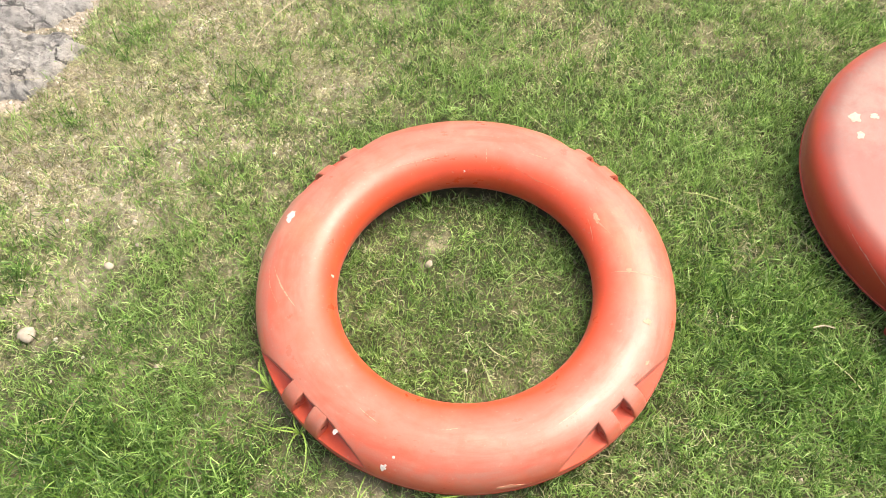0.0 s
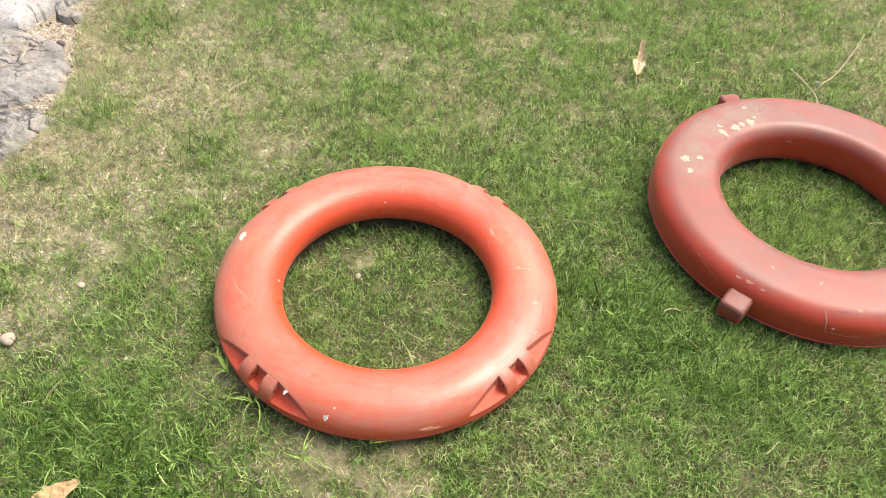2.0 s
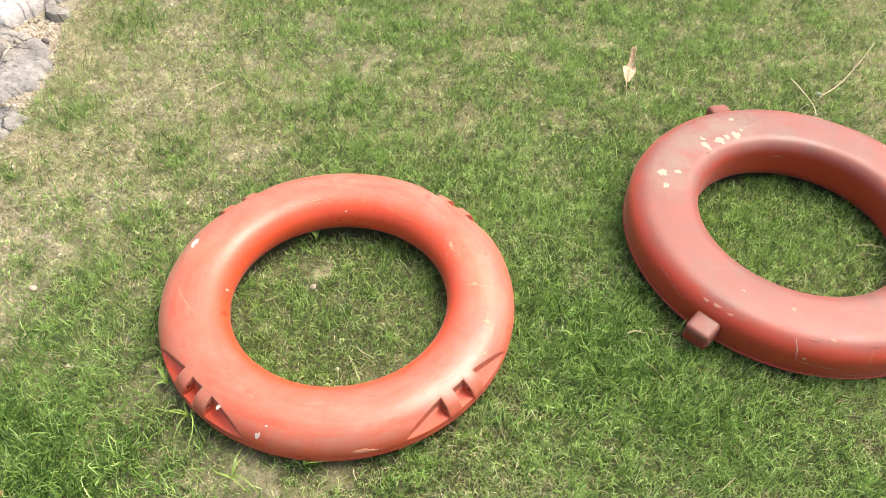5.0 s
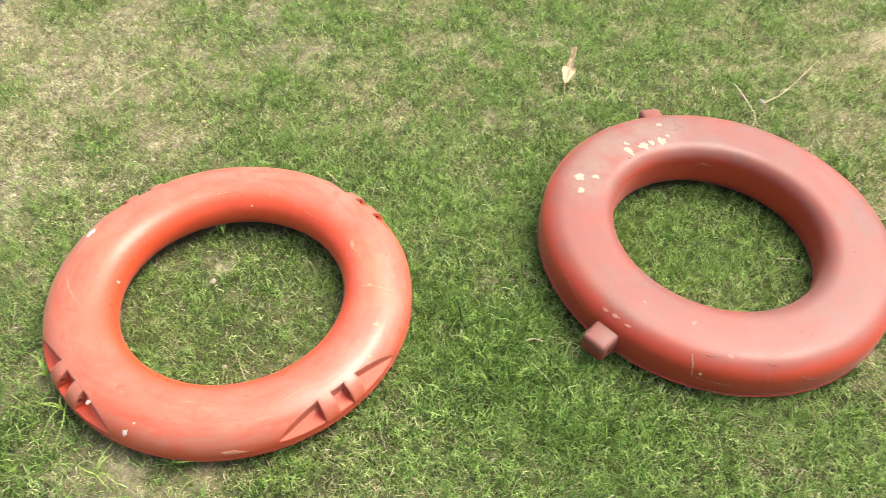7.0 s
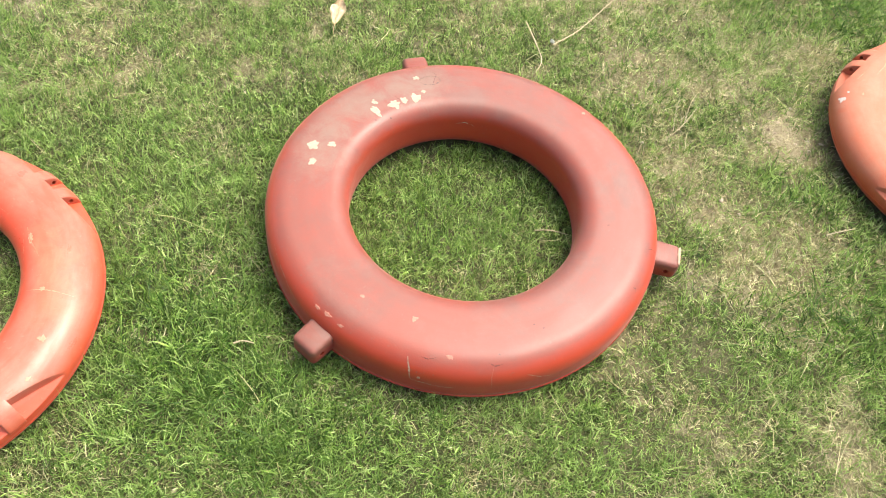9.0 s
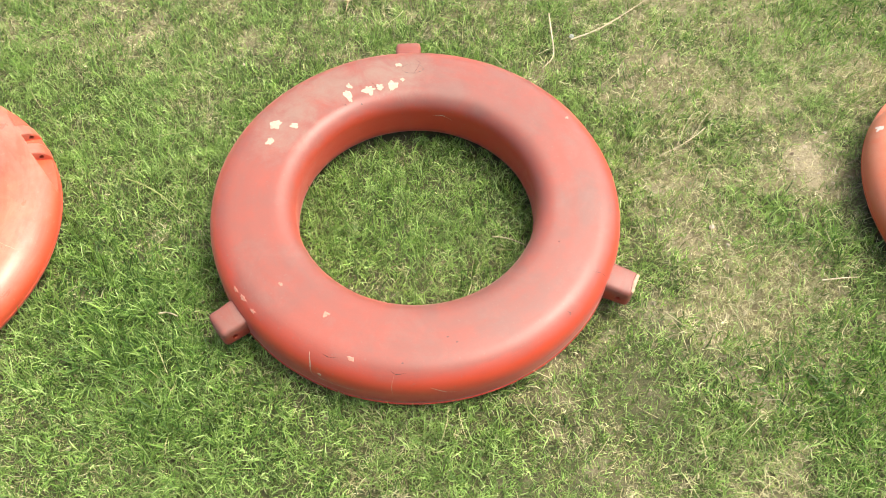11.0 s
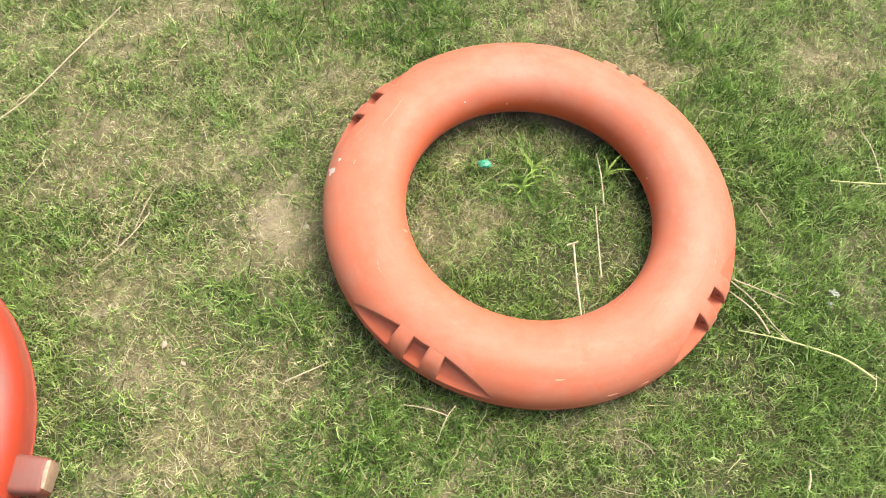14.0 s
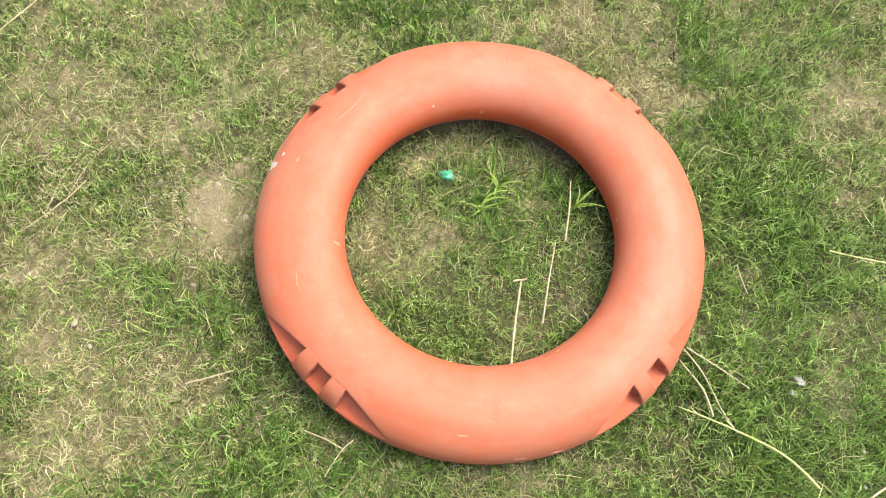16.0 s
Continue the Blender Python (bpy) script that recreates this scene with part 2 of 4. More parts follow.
def soil_material():
    m, nt, b = material("sandy_soil", 0.95, 0.2)
    v = coords(nt)
    col = mix(nt, ramp(nt, noise_node(nt, v, 3.0, 5.0), [(0.35, 0.0), (0.65, 1.0)]), (0.17, 0.152, 0.083), (0.34, 0.31, 0.20))
    sepx = nt.nodes.new("ShaderNodeSeparateXYZ")
    nt.links.new(v, sepx.inputs[0])
    sandy = nt.nodes.new("ShaderNodeMath")
    sandy.operation = "MULTIPLY_ADD"
    nt.links.new(noise_node(nt, v, 5.0, 5.0, 0.6), sandy.inputs[0])
    sandy.inputs[1].default_value = -1.1
    slant = nt.nodes.new("ShaderNodeMath")
    slant.operation = "MULTIPLY_ADD"
    nt.links.new(sepx.outputs["Y"], slant.inputs[0])
    slant.inputs[1].default_value = -0.6
    nt.links.new(sepx.outputs["X"], slant.inputs[2])
    nt.links.new(slant.outputs[0], sandy.inputs[2])
    side = nt.nodes.new("ShaderNodeMapRange")
    side.inputs["From Min"].default_value, side.inputs["From Max"].default_value = -1.2, -1.85
    nt.links.new(sandy.outputs[0], side.inputs["Value"])
    col = mix(nt, side.outputs[0], col, (0.37, 0.325, 0.255))
    col = mix(nt, ramp(nt, noise_node(nt, v, 70.0, 6.0, 0.7), [(0.4, 0.0), (0.7, 0.7)]), col, (0.11, 0.085, 0.042))
    col = mix(nt, ramp(nt, noise_node(nt, v, 330.0, 3.0, 0.6), [(0.58, 0.0), (0.72, 0.6)]), col, (0.42, 0.34, 0.22))
    oval = nt.nodes.new("ShaderNodeVectorMath")
    oval.operation = "MULTIPLY"
    nt.links.new(v, oval.inputs[0])
    oval.inputs[1].default_value = (1.0, 2.0, 0.0)
    away = nt.nodes.new("ShaderNodeVectorMath")
    away.operation = "DISTANCE"
    nt.links.new(oval.outputs[0], away.inputs[0])
    away.inputs[1].default_value = (1.07, 2.5, 0.0)
    reach = nt.nodes.new("ShaderNodeMapRange")
    reach.inputs["From Min"].default_value, reach.inputs["From Max"].default_value = 2.25, 2.9
    nt.links.new(away.outputs["Value"], reach.inputs["Value"])
    lawn = mix(nt, ramp(nt, noise_node(nt, v, 1.3, 6.0, 0.7), [(0.35, 0.0), (0.65, 1.0)]), (0.050, 0.095, 0.018), (0.125, 0.155, 0.042))
    col = mix(nt, reach.outputs[0], col, lawn)
    # Shade between the blades, painted into the soil as dark olive under thick growth.
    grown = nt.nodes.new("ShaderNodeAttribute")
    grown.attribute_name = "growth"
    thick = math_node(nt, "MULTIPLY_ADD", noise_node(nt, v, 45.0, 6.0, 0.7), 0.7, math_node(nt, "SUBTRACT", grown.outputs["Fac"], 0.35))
    gap_shade = mix(nt, ramp(nt, noise_node(nt, v, 120.0, 4.0, 0.7), [(0.35, 0.0), (0.65, 1.0)]), (0.022, 0.028, 0.010), (0.068, 0.075, 0.029))
    col = mix(nt, ramp(nt, thick, [(0.25, 0.0), (0.60, 0.85)]), col, gap_shade)
    nt.links.new(col, b.inputs["Base Color"])
    bump(nt, b, noise_node(nt, v, 160.0, 8.0, 0.7), 0.8, 0.006)
    return m


def blade_material(name, stops, patch):
    """Blades: a tone of its own for each, drifting in patches over the lawn."""
    m, nt, b = material(name, 0.45, 0.38)
    v = coords(nt)
    geo = nt.nodes.new("ShaderNodeNewGeometry")
    col = ramp(nt, geo.outputs["Random Per Island"], stops)
    col = mix(nt, ramp(nt, noise_node(nt, v, 4.0, 4.0), [(0.42, 0.0), (0.66, 0.55)]), col, patch)
    col = mix(nt, 1.0, col, ramp(nt, noise_node(nt, v, 42.0, 3.0), [(0.36, 0.72), (0.64, 1.34)]), "MULTIPLY")
    nt.links.new(col, b.inputs["Base Color"])
    b.inputs["Subsurface Weight"].default_value = 0.0
    tr = nt.nodes.new("ShaderNodeBsdfTranslucent")
    nt.links.new(col, tr.inputs["Color"])
    ms = nt.nodes.new("ShaderNodeMixShader")
    ms.inputs[0].default_value = 0.4
    nt.links.new(b.outputs[0], ms.inputs[1])
    nt.links.new(tr.outputs[0], ms.inputs[2])
    nt.links.new(ms.outputs[0], nt.nodes["Material Output"].inputs["Surface"])
    return m


soil = soil_material()
green_blades = blade_material("green_blades", [(0.0, (0.028, 0.072, 0.013)), (0.28, (0.108, 0.215, 0.036)), (0.62, (0.245, 0.392, 0.080)), (1.0, (0.45, 0.60, 0.23))], (0.255, 0.388, 0.110))
low_blades = blade_material("low_blades", [(0.0, (0.020, 0.050, 0.008)), (0.30, (0.078, 0.155, 0.026)), (0.64, (0.190, 0.290, 0.062)), (1.0, (0.42, 0.49, 0.20))], (0.205, 0.285, 0.075))
wild_blades = blade_material("wild_blades", [(0.0, (0.022, 0.060, 0.010)), (0.5, (0.080, 0.170, 0.026)), (1.0, (0.24, 0.37, 0.075))], (0.110, 0.215, 0.038))
dry_blades = blade_material("dry_blades", [(0.0, (0.12, 0.120, 0.042)), (0.45, (0.31, 0.302, 0.14)), (0.8, (0.52, 0.495, 0.29)), (1.0, (0.66, 0.63, 0.42))], (0.46, 0.435, 0.25))


straw_blades = blade_material("straw_blades", [(0.0, (0.20, 0.21, 0.08)), (0.5, (0.36, 0.35, 0.17)), (1.0, (0.62, 0.58, 0.36))], (0.44, 0.41, 0.22))
grit_mix = blade_material("mixed_grit", [(0.0, (0.12, 0.10, 0.07)), (0.3, (0.33, 0.27, 0.18)), (0.8, (0.50, 0.44, 0.33)), (1.0, (0.66, 0.62, 0.52))], (0.36, 0.30, 0.19))


# ---- building helpers ----
def part(name, bm, mat, parent, label="", smooth=True, sharp=40):
    me = bpy.data.meshes.new(name)
    bm.to_mesh(me)
    bm.free()
    me.materials.append(mat)
    if smooth:
        me.polygons.foreach_set("use_smooth", [True] * len(me.polygons))
        me.set_sharp_from_angle(angle=radians(sharp))
    ob = new(name, me)
    ob.parent = parent
    if label:
        ob["label"] = label
    return ob


def thing(name, m, label, category, group="", kind=""):
    ob = new(name)
    ob.empty_display_size = 0.05
    ob.matrix_world = m
    return tagged(ob, label, category, group, kind)


# ---- how the lawn grows ----
BARE = [(-0.38, 1.86, 0.15, 0.5), (-0.12, 1.62, 0.13, 0.45), (0.05, 1.76, 0.14, 0.3), (-0.70, 1.76, 0.16, 0.85), (-0.74, 1.95, 0.12, 0.85), (-0.70, 1.32, 0.10, 0.8), (-0.50, 1.65, 0.16, 0.35), (-0.25, 1.47, 0.12, 0.35), (-0.36, 1.585, 0.15, 0.75), (-0.133, 1.314, 0.11, 0.7), (-0.53, 1.27, 0.15, 0.7), (-0.70, 1.04, 0.15, 0.85), (-0.42, 1.0, 0.10, 0.35), (-0.53, 0.79, 0.06, 0.6), (-0.48, 0.47, 0.06, 0.5), (-0.21, 0.57, 0.07, 0.4),
        (0.0, 0.41, 0.09, 0.3), (0.20, 0.36, 0.10, 0.2), (0.82, 0.36, 0.07, 0.4), (0.44, 0.42, 0.08, 0.3), (0.55, 1.06, 0.06, 0.3), (0.56, 1.32, 0.10, 0.3), (0.35, 1.45, 0.10, 0.25), (0.30, 1.69, 0.10, 0.25), (0.93, 0.67, 0.06, 0.3), (1.20, 0.43, 0.06, 0.3),
        (1.53, 1.64, 0.12, 0.45), (1.60, 1.52, 0.10, 0.35), (1.60, 1.80, 0.15, 0.3), (1.56, 1.30, 0.10, 0.25), (1.46, 0.80, 0.08, 0.3), (1.69, 1.14, 0.15, 0.45), (1.74, 1.005, 0.09, 0.65), (1.84, 0.90, 0.08, 0.4), (1.83, 1.10, 0.08, 0.5), (1.86, 1.34, 0.075, 0.92), (1.80, 1.38, 0.16, 0.3),
        (2.02, 1.67, 0.12, 0.5), (2.11, 1.31, 0.05, 0.5), (2.16, 1.26, 0.06, 0.6), (2.235, 1.33, 0.04, 0.6), (2.34, 1.18, 0.06, 0.3), (2.44, 1.74, 0.08, 0.5), (2.61, 1.61, 0.11, 0.95), (2.87, 1.15, 0.06, 0.15), (2.99, 1.57, 0.13, 0.75), (-0.35, 1.35, 0.4, 0.25)]


def lushness(x, y):
    """How thick the lawn grows, 0 to about 1, at arrays of points."""
    v = np.ones_like(x)
    for bx, by, br, k in BARE:
        v *= 1 - k * np.exp(-((x - bx) ** 2 + (y - by) ** 2) / (br * br))
    left = np.clip((x + 1.0) / 0.9, 0, 1)
    v *= np.where(y > 1.0, 0.42 + 0.58 * left, 0.9)
    return v


def patchy(x, y, cell, seed):
    """Smooth random field over the plan, -1 to 1."""
    r = np.random.RandomState(seed)
    gx, gy = (x + 4) / cell, (y + 4) / cell
    n = int(12 / cell) + 3
    g = r.uniform(-1, 1, (n, n))
    i, j = gx.astype(int), gy.astype(int)
    fx, fy = gx - i, gy - j
    fx, fy = fx * fx * (3 - 2 * fx), fy * fy * (3 - 2 * fy)
    return (g[i, j] * (1 - fx) + g[i + 1, j] * fx) * (1 - fy) + (g[i, j + 1] * (1 - fx) + g[i + 1, j + 1] * fx) * fy


LUSH = [(-0.58, 1.87, 0.12, 0.4), (-0.60, 1.44, 0.08, 0.35), (-0.68, 1.19, 0.07, 0.35), (-0.33, 1.30, 0.07, 0.3), (-0.62, 0.82, 0.06, 0.4), (-0.40, 0.71, 0.10, 0.4), (-0.31, 0.46, 0.14, 0.9), (-0.45, 0.52, 0.10, 0.7), (-0.16, 0.40, 0.10, 0.65), (0.74, 0.72, 0.15, 0.45),
        (0.11, 1.55, 0.12, 0.3), (0.60, 0.85, 0.16, 0.35), (0.65, 0.77, 0.12, 0.3), (1.13, 0.45, 0.08, 0.5), (1.05, 1.05, 0.18, 0.25), (1.91, 1.86, 0.14, 0.4), (2.18, 1.85, 0.14, 0.6), (1.815, 1.19, 0.05, 0.4), (1.89, 1.16, 0.06, 0.5), (1.97, 0.97, 0.08, 0.5),
        (2.21, 1.76, 0.09, 0.5), (2.72, 1.70, 0.10, 0.5), (2.70, 1.50, 0.10, 0.45), (2.81, 1.32, 0.14, 0.4), (2.68, 1.05, 0.14, 0.45), (2.31, 1.385, 0.06, 0.7), (2.35, 1.31, 0.06, 0.5), (2.45, 1.40, 0.06, 0.6), (2.15, 0.95, 0.10, 0.4), (2.90, 0.95, 0.15, 0.35), (1.76, 0.84, 0.10, 0.45), (1.93, 0.84, 0.12, 0.5), (0.84, 0.62, 0.12, 0.4), (-0.32, 0.30, 0.15, 0.8)]


def tallness(x, y):
    v = np.zeros_like(x)
    for bx, by, br, k in LUSH:
        v += k * np.exp(-((x - bx) ** 2 + (y - by) ** 2) / (br * br))
    return np.minimum(v, 1.0)


def green_keep(x, y):
    thick = np.clip((x - 0.15) / 0.3, 0, 1) * np.clip((1.55 - x) / 0.3, 0, 1) * np.clip((1.5 - y) / 0.4, 0, 1)
    base = 0.74 - 0.12 * np.clip((x - 1.5) / 0.2, 0, 1) * np.clip((2.65 - x) / 0.2, -1, 1) + 0.42 * thick - 0.16 * np.clip((y - 1.35) / 0.5, 0, 1)
    return np.clip(lushness(x, y) * (base + 0.32 * patchy(x, y, 0.024, 14) + 0.24 * patchy(x, y, 0.05, 13) + 0.24 * patchy(x, y, 0.12, 11) + 0.14 * patchy(x, y, 0.35, 12)) * (1 - 0.35 * tallness(x, y)), 0.05, 1)


# ---- ground ----
def ground_height(x, y):
    return -0.016 + 0.006 * noise.noise((x * 3, y * 3, 0)) + 0.004 * noise.noise((x * 11, y * 11, 4))


def spread(lo, hi, step, far):
    inner = list(np.arange(lo, hi + 1e-6, step))
    grow = [step * 1.6 ** k for k in range(1, 40)]
    out, acc = [], 0
    for g in grow:
        acc += g
        if acc > far:
            break
        out.append(acc)
    return [lo - a for a in reversed(out)] + inner + [hi + a for a in out]


def build_ground():
    xs, ys = spread(-1.8, 3.8, 0.025, 900), spread(-0.8, 3.2, 0.025, 900)
    verts = [(x, y, ground_height(x, y)) for y in ys for x in xs]
    w = len(xs)
    faces = [(j * w + i, j * w + i + 1, (j + 1) * w + i + 1, (j + 1) * w + i) for j in range(len(ys) - 1) for i in range(w - 1)]
    me = bpy.data.meshes.new("ground")
    me.from_pydata(verts, [], faces)
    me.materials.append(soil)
    me.polygons.foreach_set("use_smooth", [True] * len(faces))
    co = np.array(verts)
    gx, gy = np.clip(co[:, 0], -3.5, 5.5), np.clip(co[:, 1], -3.5, 5.5)
    near = np.clip((2.85 - np.hypot(co[:, 0] - 1.07, 2 * (co[:, 1] - 1.25))) / 0.6, 0, 1)
    # growth places the shade painted into the soil's colour
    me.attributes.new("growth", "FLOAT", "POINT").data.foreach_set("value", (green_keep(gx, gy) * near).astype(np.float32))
    return tagged(new("ground", me), "sandy tan soil under a thin worn lawn", "ground", kind="structure")


ground = build_ground()

# ---- lifebuoys ----
# centre x, y, ring radius, half width, half height, slope along x and y, squareness of the section
BUOY_A = (0.1663, 0.8178, 0.2783, 0.0665, 0.048, -0.009, 0.038, 2.2)
BUOY_B = (1.1257, 1.0600, 0.2905, 0.0757, 0.056, -0.015, 0.050, 3.8)
BUOY_C = (2.2973, 1.3033, 0.2846, 0.0701, 0.048, -0.016, 0.031, 2.2)
BASE = -0.012


INNER, OUTER = 0.033, 0.042


@functools.lru_cache(None)
def section(shape, phi, off=0.0):
    """The tube's section by the true angle round its middle: an oval, or for the square ring a flat-topped box with two fillets."""
    _, _, rad, half, high, _, _, n = shape
    c, s = math.cos(phi), math.sin(phi)
    if n < 3:
        k = ((abs(c) / (half + off)) ** n + (abs(s) / (high + off)) ** n) ** (-1 / n)
    else:
        fillet = OUTER if c > 0 else INNER
        lo, hi = 0.0, 0.2
        for _ in range(26):
            k = (lo + hi) / 2
            dx, dz = abs(k * c) - (half - fillet), abs(k * s) * (1 + 0.03 * abs(k * c) / half) - (high - fillet)
            far = math.hypot(max(dx, 0), max(dz, 0)) + min(max(dx, dz), 0) - fillet - off
            lo, hi = (k, hi) if far < 0 else (lo, k)
    return rad + k * c, BASE + high + k * s


def skin(shape, deg, phi_deg, off=0.0):
    r, z = section(shape, radians(phi_deg), off)
    return Vector((r * math.cos(radians(deg)), r * math.sin(radians(deg)), z))


def ring_bm(shape, around=192, across=48, wobble=0.0004):
    bm = bmesh.new()
    grid = []
    for i in range(around):
        t = 2 * math.pi * i / around
        row = []
        for j in range(across):
            r, z = section(shape, 2 * math.pi * j / across)
            k = noise.noise((3 * math.cos(t), 3 * math.sin(t), j / across * 4)) * wobble
            row.append(bm.verts.new(((r + k) * math.cos(t), (r + k) * math.sin(t), z + k)))
        grid.append(row)
    for i in range(around):
        for j in range(across):
            a, b = grid[i], grid[(i + 1) % around]
            bm.faces.new((a[j], b[j], b[(j + 1) % across], a[(j + 1) % across]))
    bmesh.ops.recalc_face_normals(bm, faces=bm.faces)
    return bm


def prism(bm, plan, low, high):
    """A closed prism over a plan of points; low and high give the height at each point."""
    a = [bm.verts.new((x, y, z)) for (x, y), z in zip(plan, low)]
    b = [bm.verts.new((x, y, z)) for (x, y), z in zip(plan, high)]
    n = len(plan)
    bm.faces.new(a[::-1])
    bm.faces.new(b)
    for i in range(n):
        bm.faces.new((a[i], a[(i + 1) % n], b[(i + 1) % n], b[i]))
    bmesh.ops.recalc_face_normals(bm, faces=bm.faces)


def polar(r, deg):
    return r * math.cos(radians(deg)), r * math.sin(radians(deg))


def carve(ob, cutter_bm):
    """Cut the closed mesh out of ob for good."""
    me = bpy.data.meshes.new("cutter")
    cutter_bm.to_mesh(me)
    cutter_bm.free()
    cutter = new("cutter", me)
    mod = ob.modifiers.new("cut", "BOOLEAN")
    mod.operation, mod.object, mod.solver = "DIFFERENCE", cutter, "EXACT"
    bpy.context.view_layer.update()
    done = bpy.data.meshes.new_from_object(ob.evaluated_get(bpy.context.evaluated_depsgraph_get()))
    ob.modifiers.clear()
    ob.data = done
    bpy.data.objects.remove(cutter)
    done.polygons.foreach_set("use_smooth", [True] * len(done.polygons))
    done.set_sharp_from_angle(angle=radians(35))


POCKET, LUG, FADE = 2.5, 7.4, 21.5


def lug_bm(shape, centre, side):
    """A moulded lug that carries on the curve of the tube across the recess."""
    _, _, rad, half, high, _, _, n = shape
    wall = rad + half * 0.46
    bm = bmesh.new()
    rows = []
    for k in range(5):
        d = centre + side * (POCKET + (LUG - POCKET) * k / 4)
        prof = [(wall, BASE + high * 1.0)]
        for j in range(11):
            ph = math.atan2(high * (1 - 0.42 ** n) ** (1 / n), half * 0.42) * (1 - j / 10) + 0.06 * j / 10
            prof.append(section(shape, ph, -0.0012 + 0.0030 * min(1.0, j / 5)))
        rows.append([bm.verts.new((*polar(r, d), z)) for r, z in prof])
    m = len(rows[0])
    for a, b in zip(rows, rows[1:]):
        for j in range(m):
            bm.faces.new((a[j], b[j], b[(j + 1) % m], a[(j + 1) % m]))
    bm.faces.new(rows[0])
    bm.faces.new(rows[-1][::-1])
    bmesh.ops.recalc_face_normals(bm, faces=bm.faces)
    sharp = [e for e in bm.edges if len(e.link_faces) == 2 and e.calc_face_angle(0) > 0.7]
    bmesh.ops.bevel(bm, geom=sharp, offset=0.0011, segments=2, profile=0.5, affect="EDGES", clamp_overlap=True)
    return bm


def rod_bm(a, b, r0, r1, sides=8):
    a, b = Vector(a), Vector(b)
    bm = bmesh.new()
    q = (b - a).to_track_quat("Z", "Y")
    ends = [[bm.verts.new(p + q @ Vector((r * math.cos(2 * math.pi * k / sides), r * math.sin(2 * math.pi * k / sides), 0))) for k in range(sides)] for p, r in ((a, r0), (b, r1))]
    for k in range(sides):
        bm.faces.new((ends[0][k], ends[0][(k + 1) % sides], ends[1][(k + 1) % sides], ends[1][k]))
    bm.faces.new(ends[0][::-1])
    bm.faces.new(ends[1])
    bmesh.ops.recalc_face_normals(bm, faces=bm.faces)
    return bm


def buoy_matrix(shape):
    x, y, *_, sx, sy, _ = shape
    return pose(x, y, 0, math.degrees(math.atan(sy)), -math.degrees(math.atan(sx)), 0)


def notched_buoy(shape, mat, groups, label):
    buoy = thing("lifebuoy", buoy_matrix(shape), label, "lifebuoy", "lifebuoys on the lawn")
    _, _, rad, half, high, *_ = shape
    body = part("body", ring_bm(shape), mat, None)
    wall, rim, out = rad + half * 0.60, rad + half * 1.0, rad + half * 1.4
    cut = bmesh.new()
    for g in groups:
        plan = [polar(rim - 0.002, g - FADE), polar(wall, g - LUG), polar(wall, g), polar(wall, g + LUG), polar(rim - 0.002, g + FADE),
                polar(out, g + FADE), polar(out, g + LUG), polar(out, g), polar(out, g - LUG), polar(out, g - FADE)]
        mid = BASE + high
        low = [mid + 0.010, mid + 0.024, mid + 0.022, mid + 0.024, mid + 0.010] + [mid - 0.004] * 5
        prism(cut, plan, low, [0.2] * 10)
    carve(body, cut)
    body.parent = buoy
    for g in groups:
        for side in (-1, 1):
            lug = part("rope_lug", lug_bm(shape, g, side), mat, None)
            r, z = rad + half * 0.80, BASE + high * 1.46
            carve(lug, rod_bm((*polar(r, g + side * 2), z), (*polar(r, g + side * 11), z), 0.0042, 0.0042, 12))
            lug.parent = buoy
    lip = bmesh.new()
    seam_ring(lip, shape, -9, 0.0008)
    part("seam", lip, mat, buoy)
    return buoy


def seam_ring(bm, shape, phi_deg, size, around=192, start=0.0, sweep=360.0):
    rows = []
    full = sweep >= 360
    for i in range(around if full else around + 1):
        d = start + sweep * i / around
        wob = 0.4 * noise.noise((d * 0.2, 0, 7))
        row = []
        for dp, off in ((-1.6, -0.001), (-0.6, size), (0.6, size), (1.6, -0.001)):
            row.append(bm.verts.new(skin(shape, d, phi_deg + dp + wob, off)))
        rows.append(row)
    for a, b in zip(rows, rows[1:] + (rows[:1] if full else [])):
        for j in range(3):
            bm.faces.new((a[j], b[j], b[j + 1], a[j + 1]))
    bmesh.ops.recalc_face_normals(bm, faces=bm.faces)


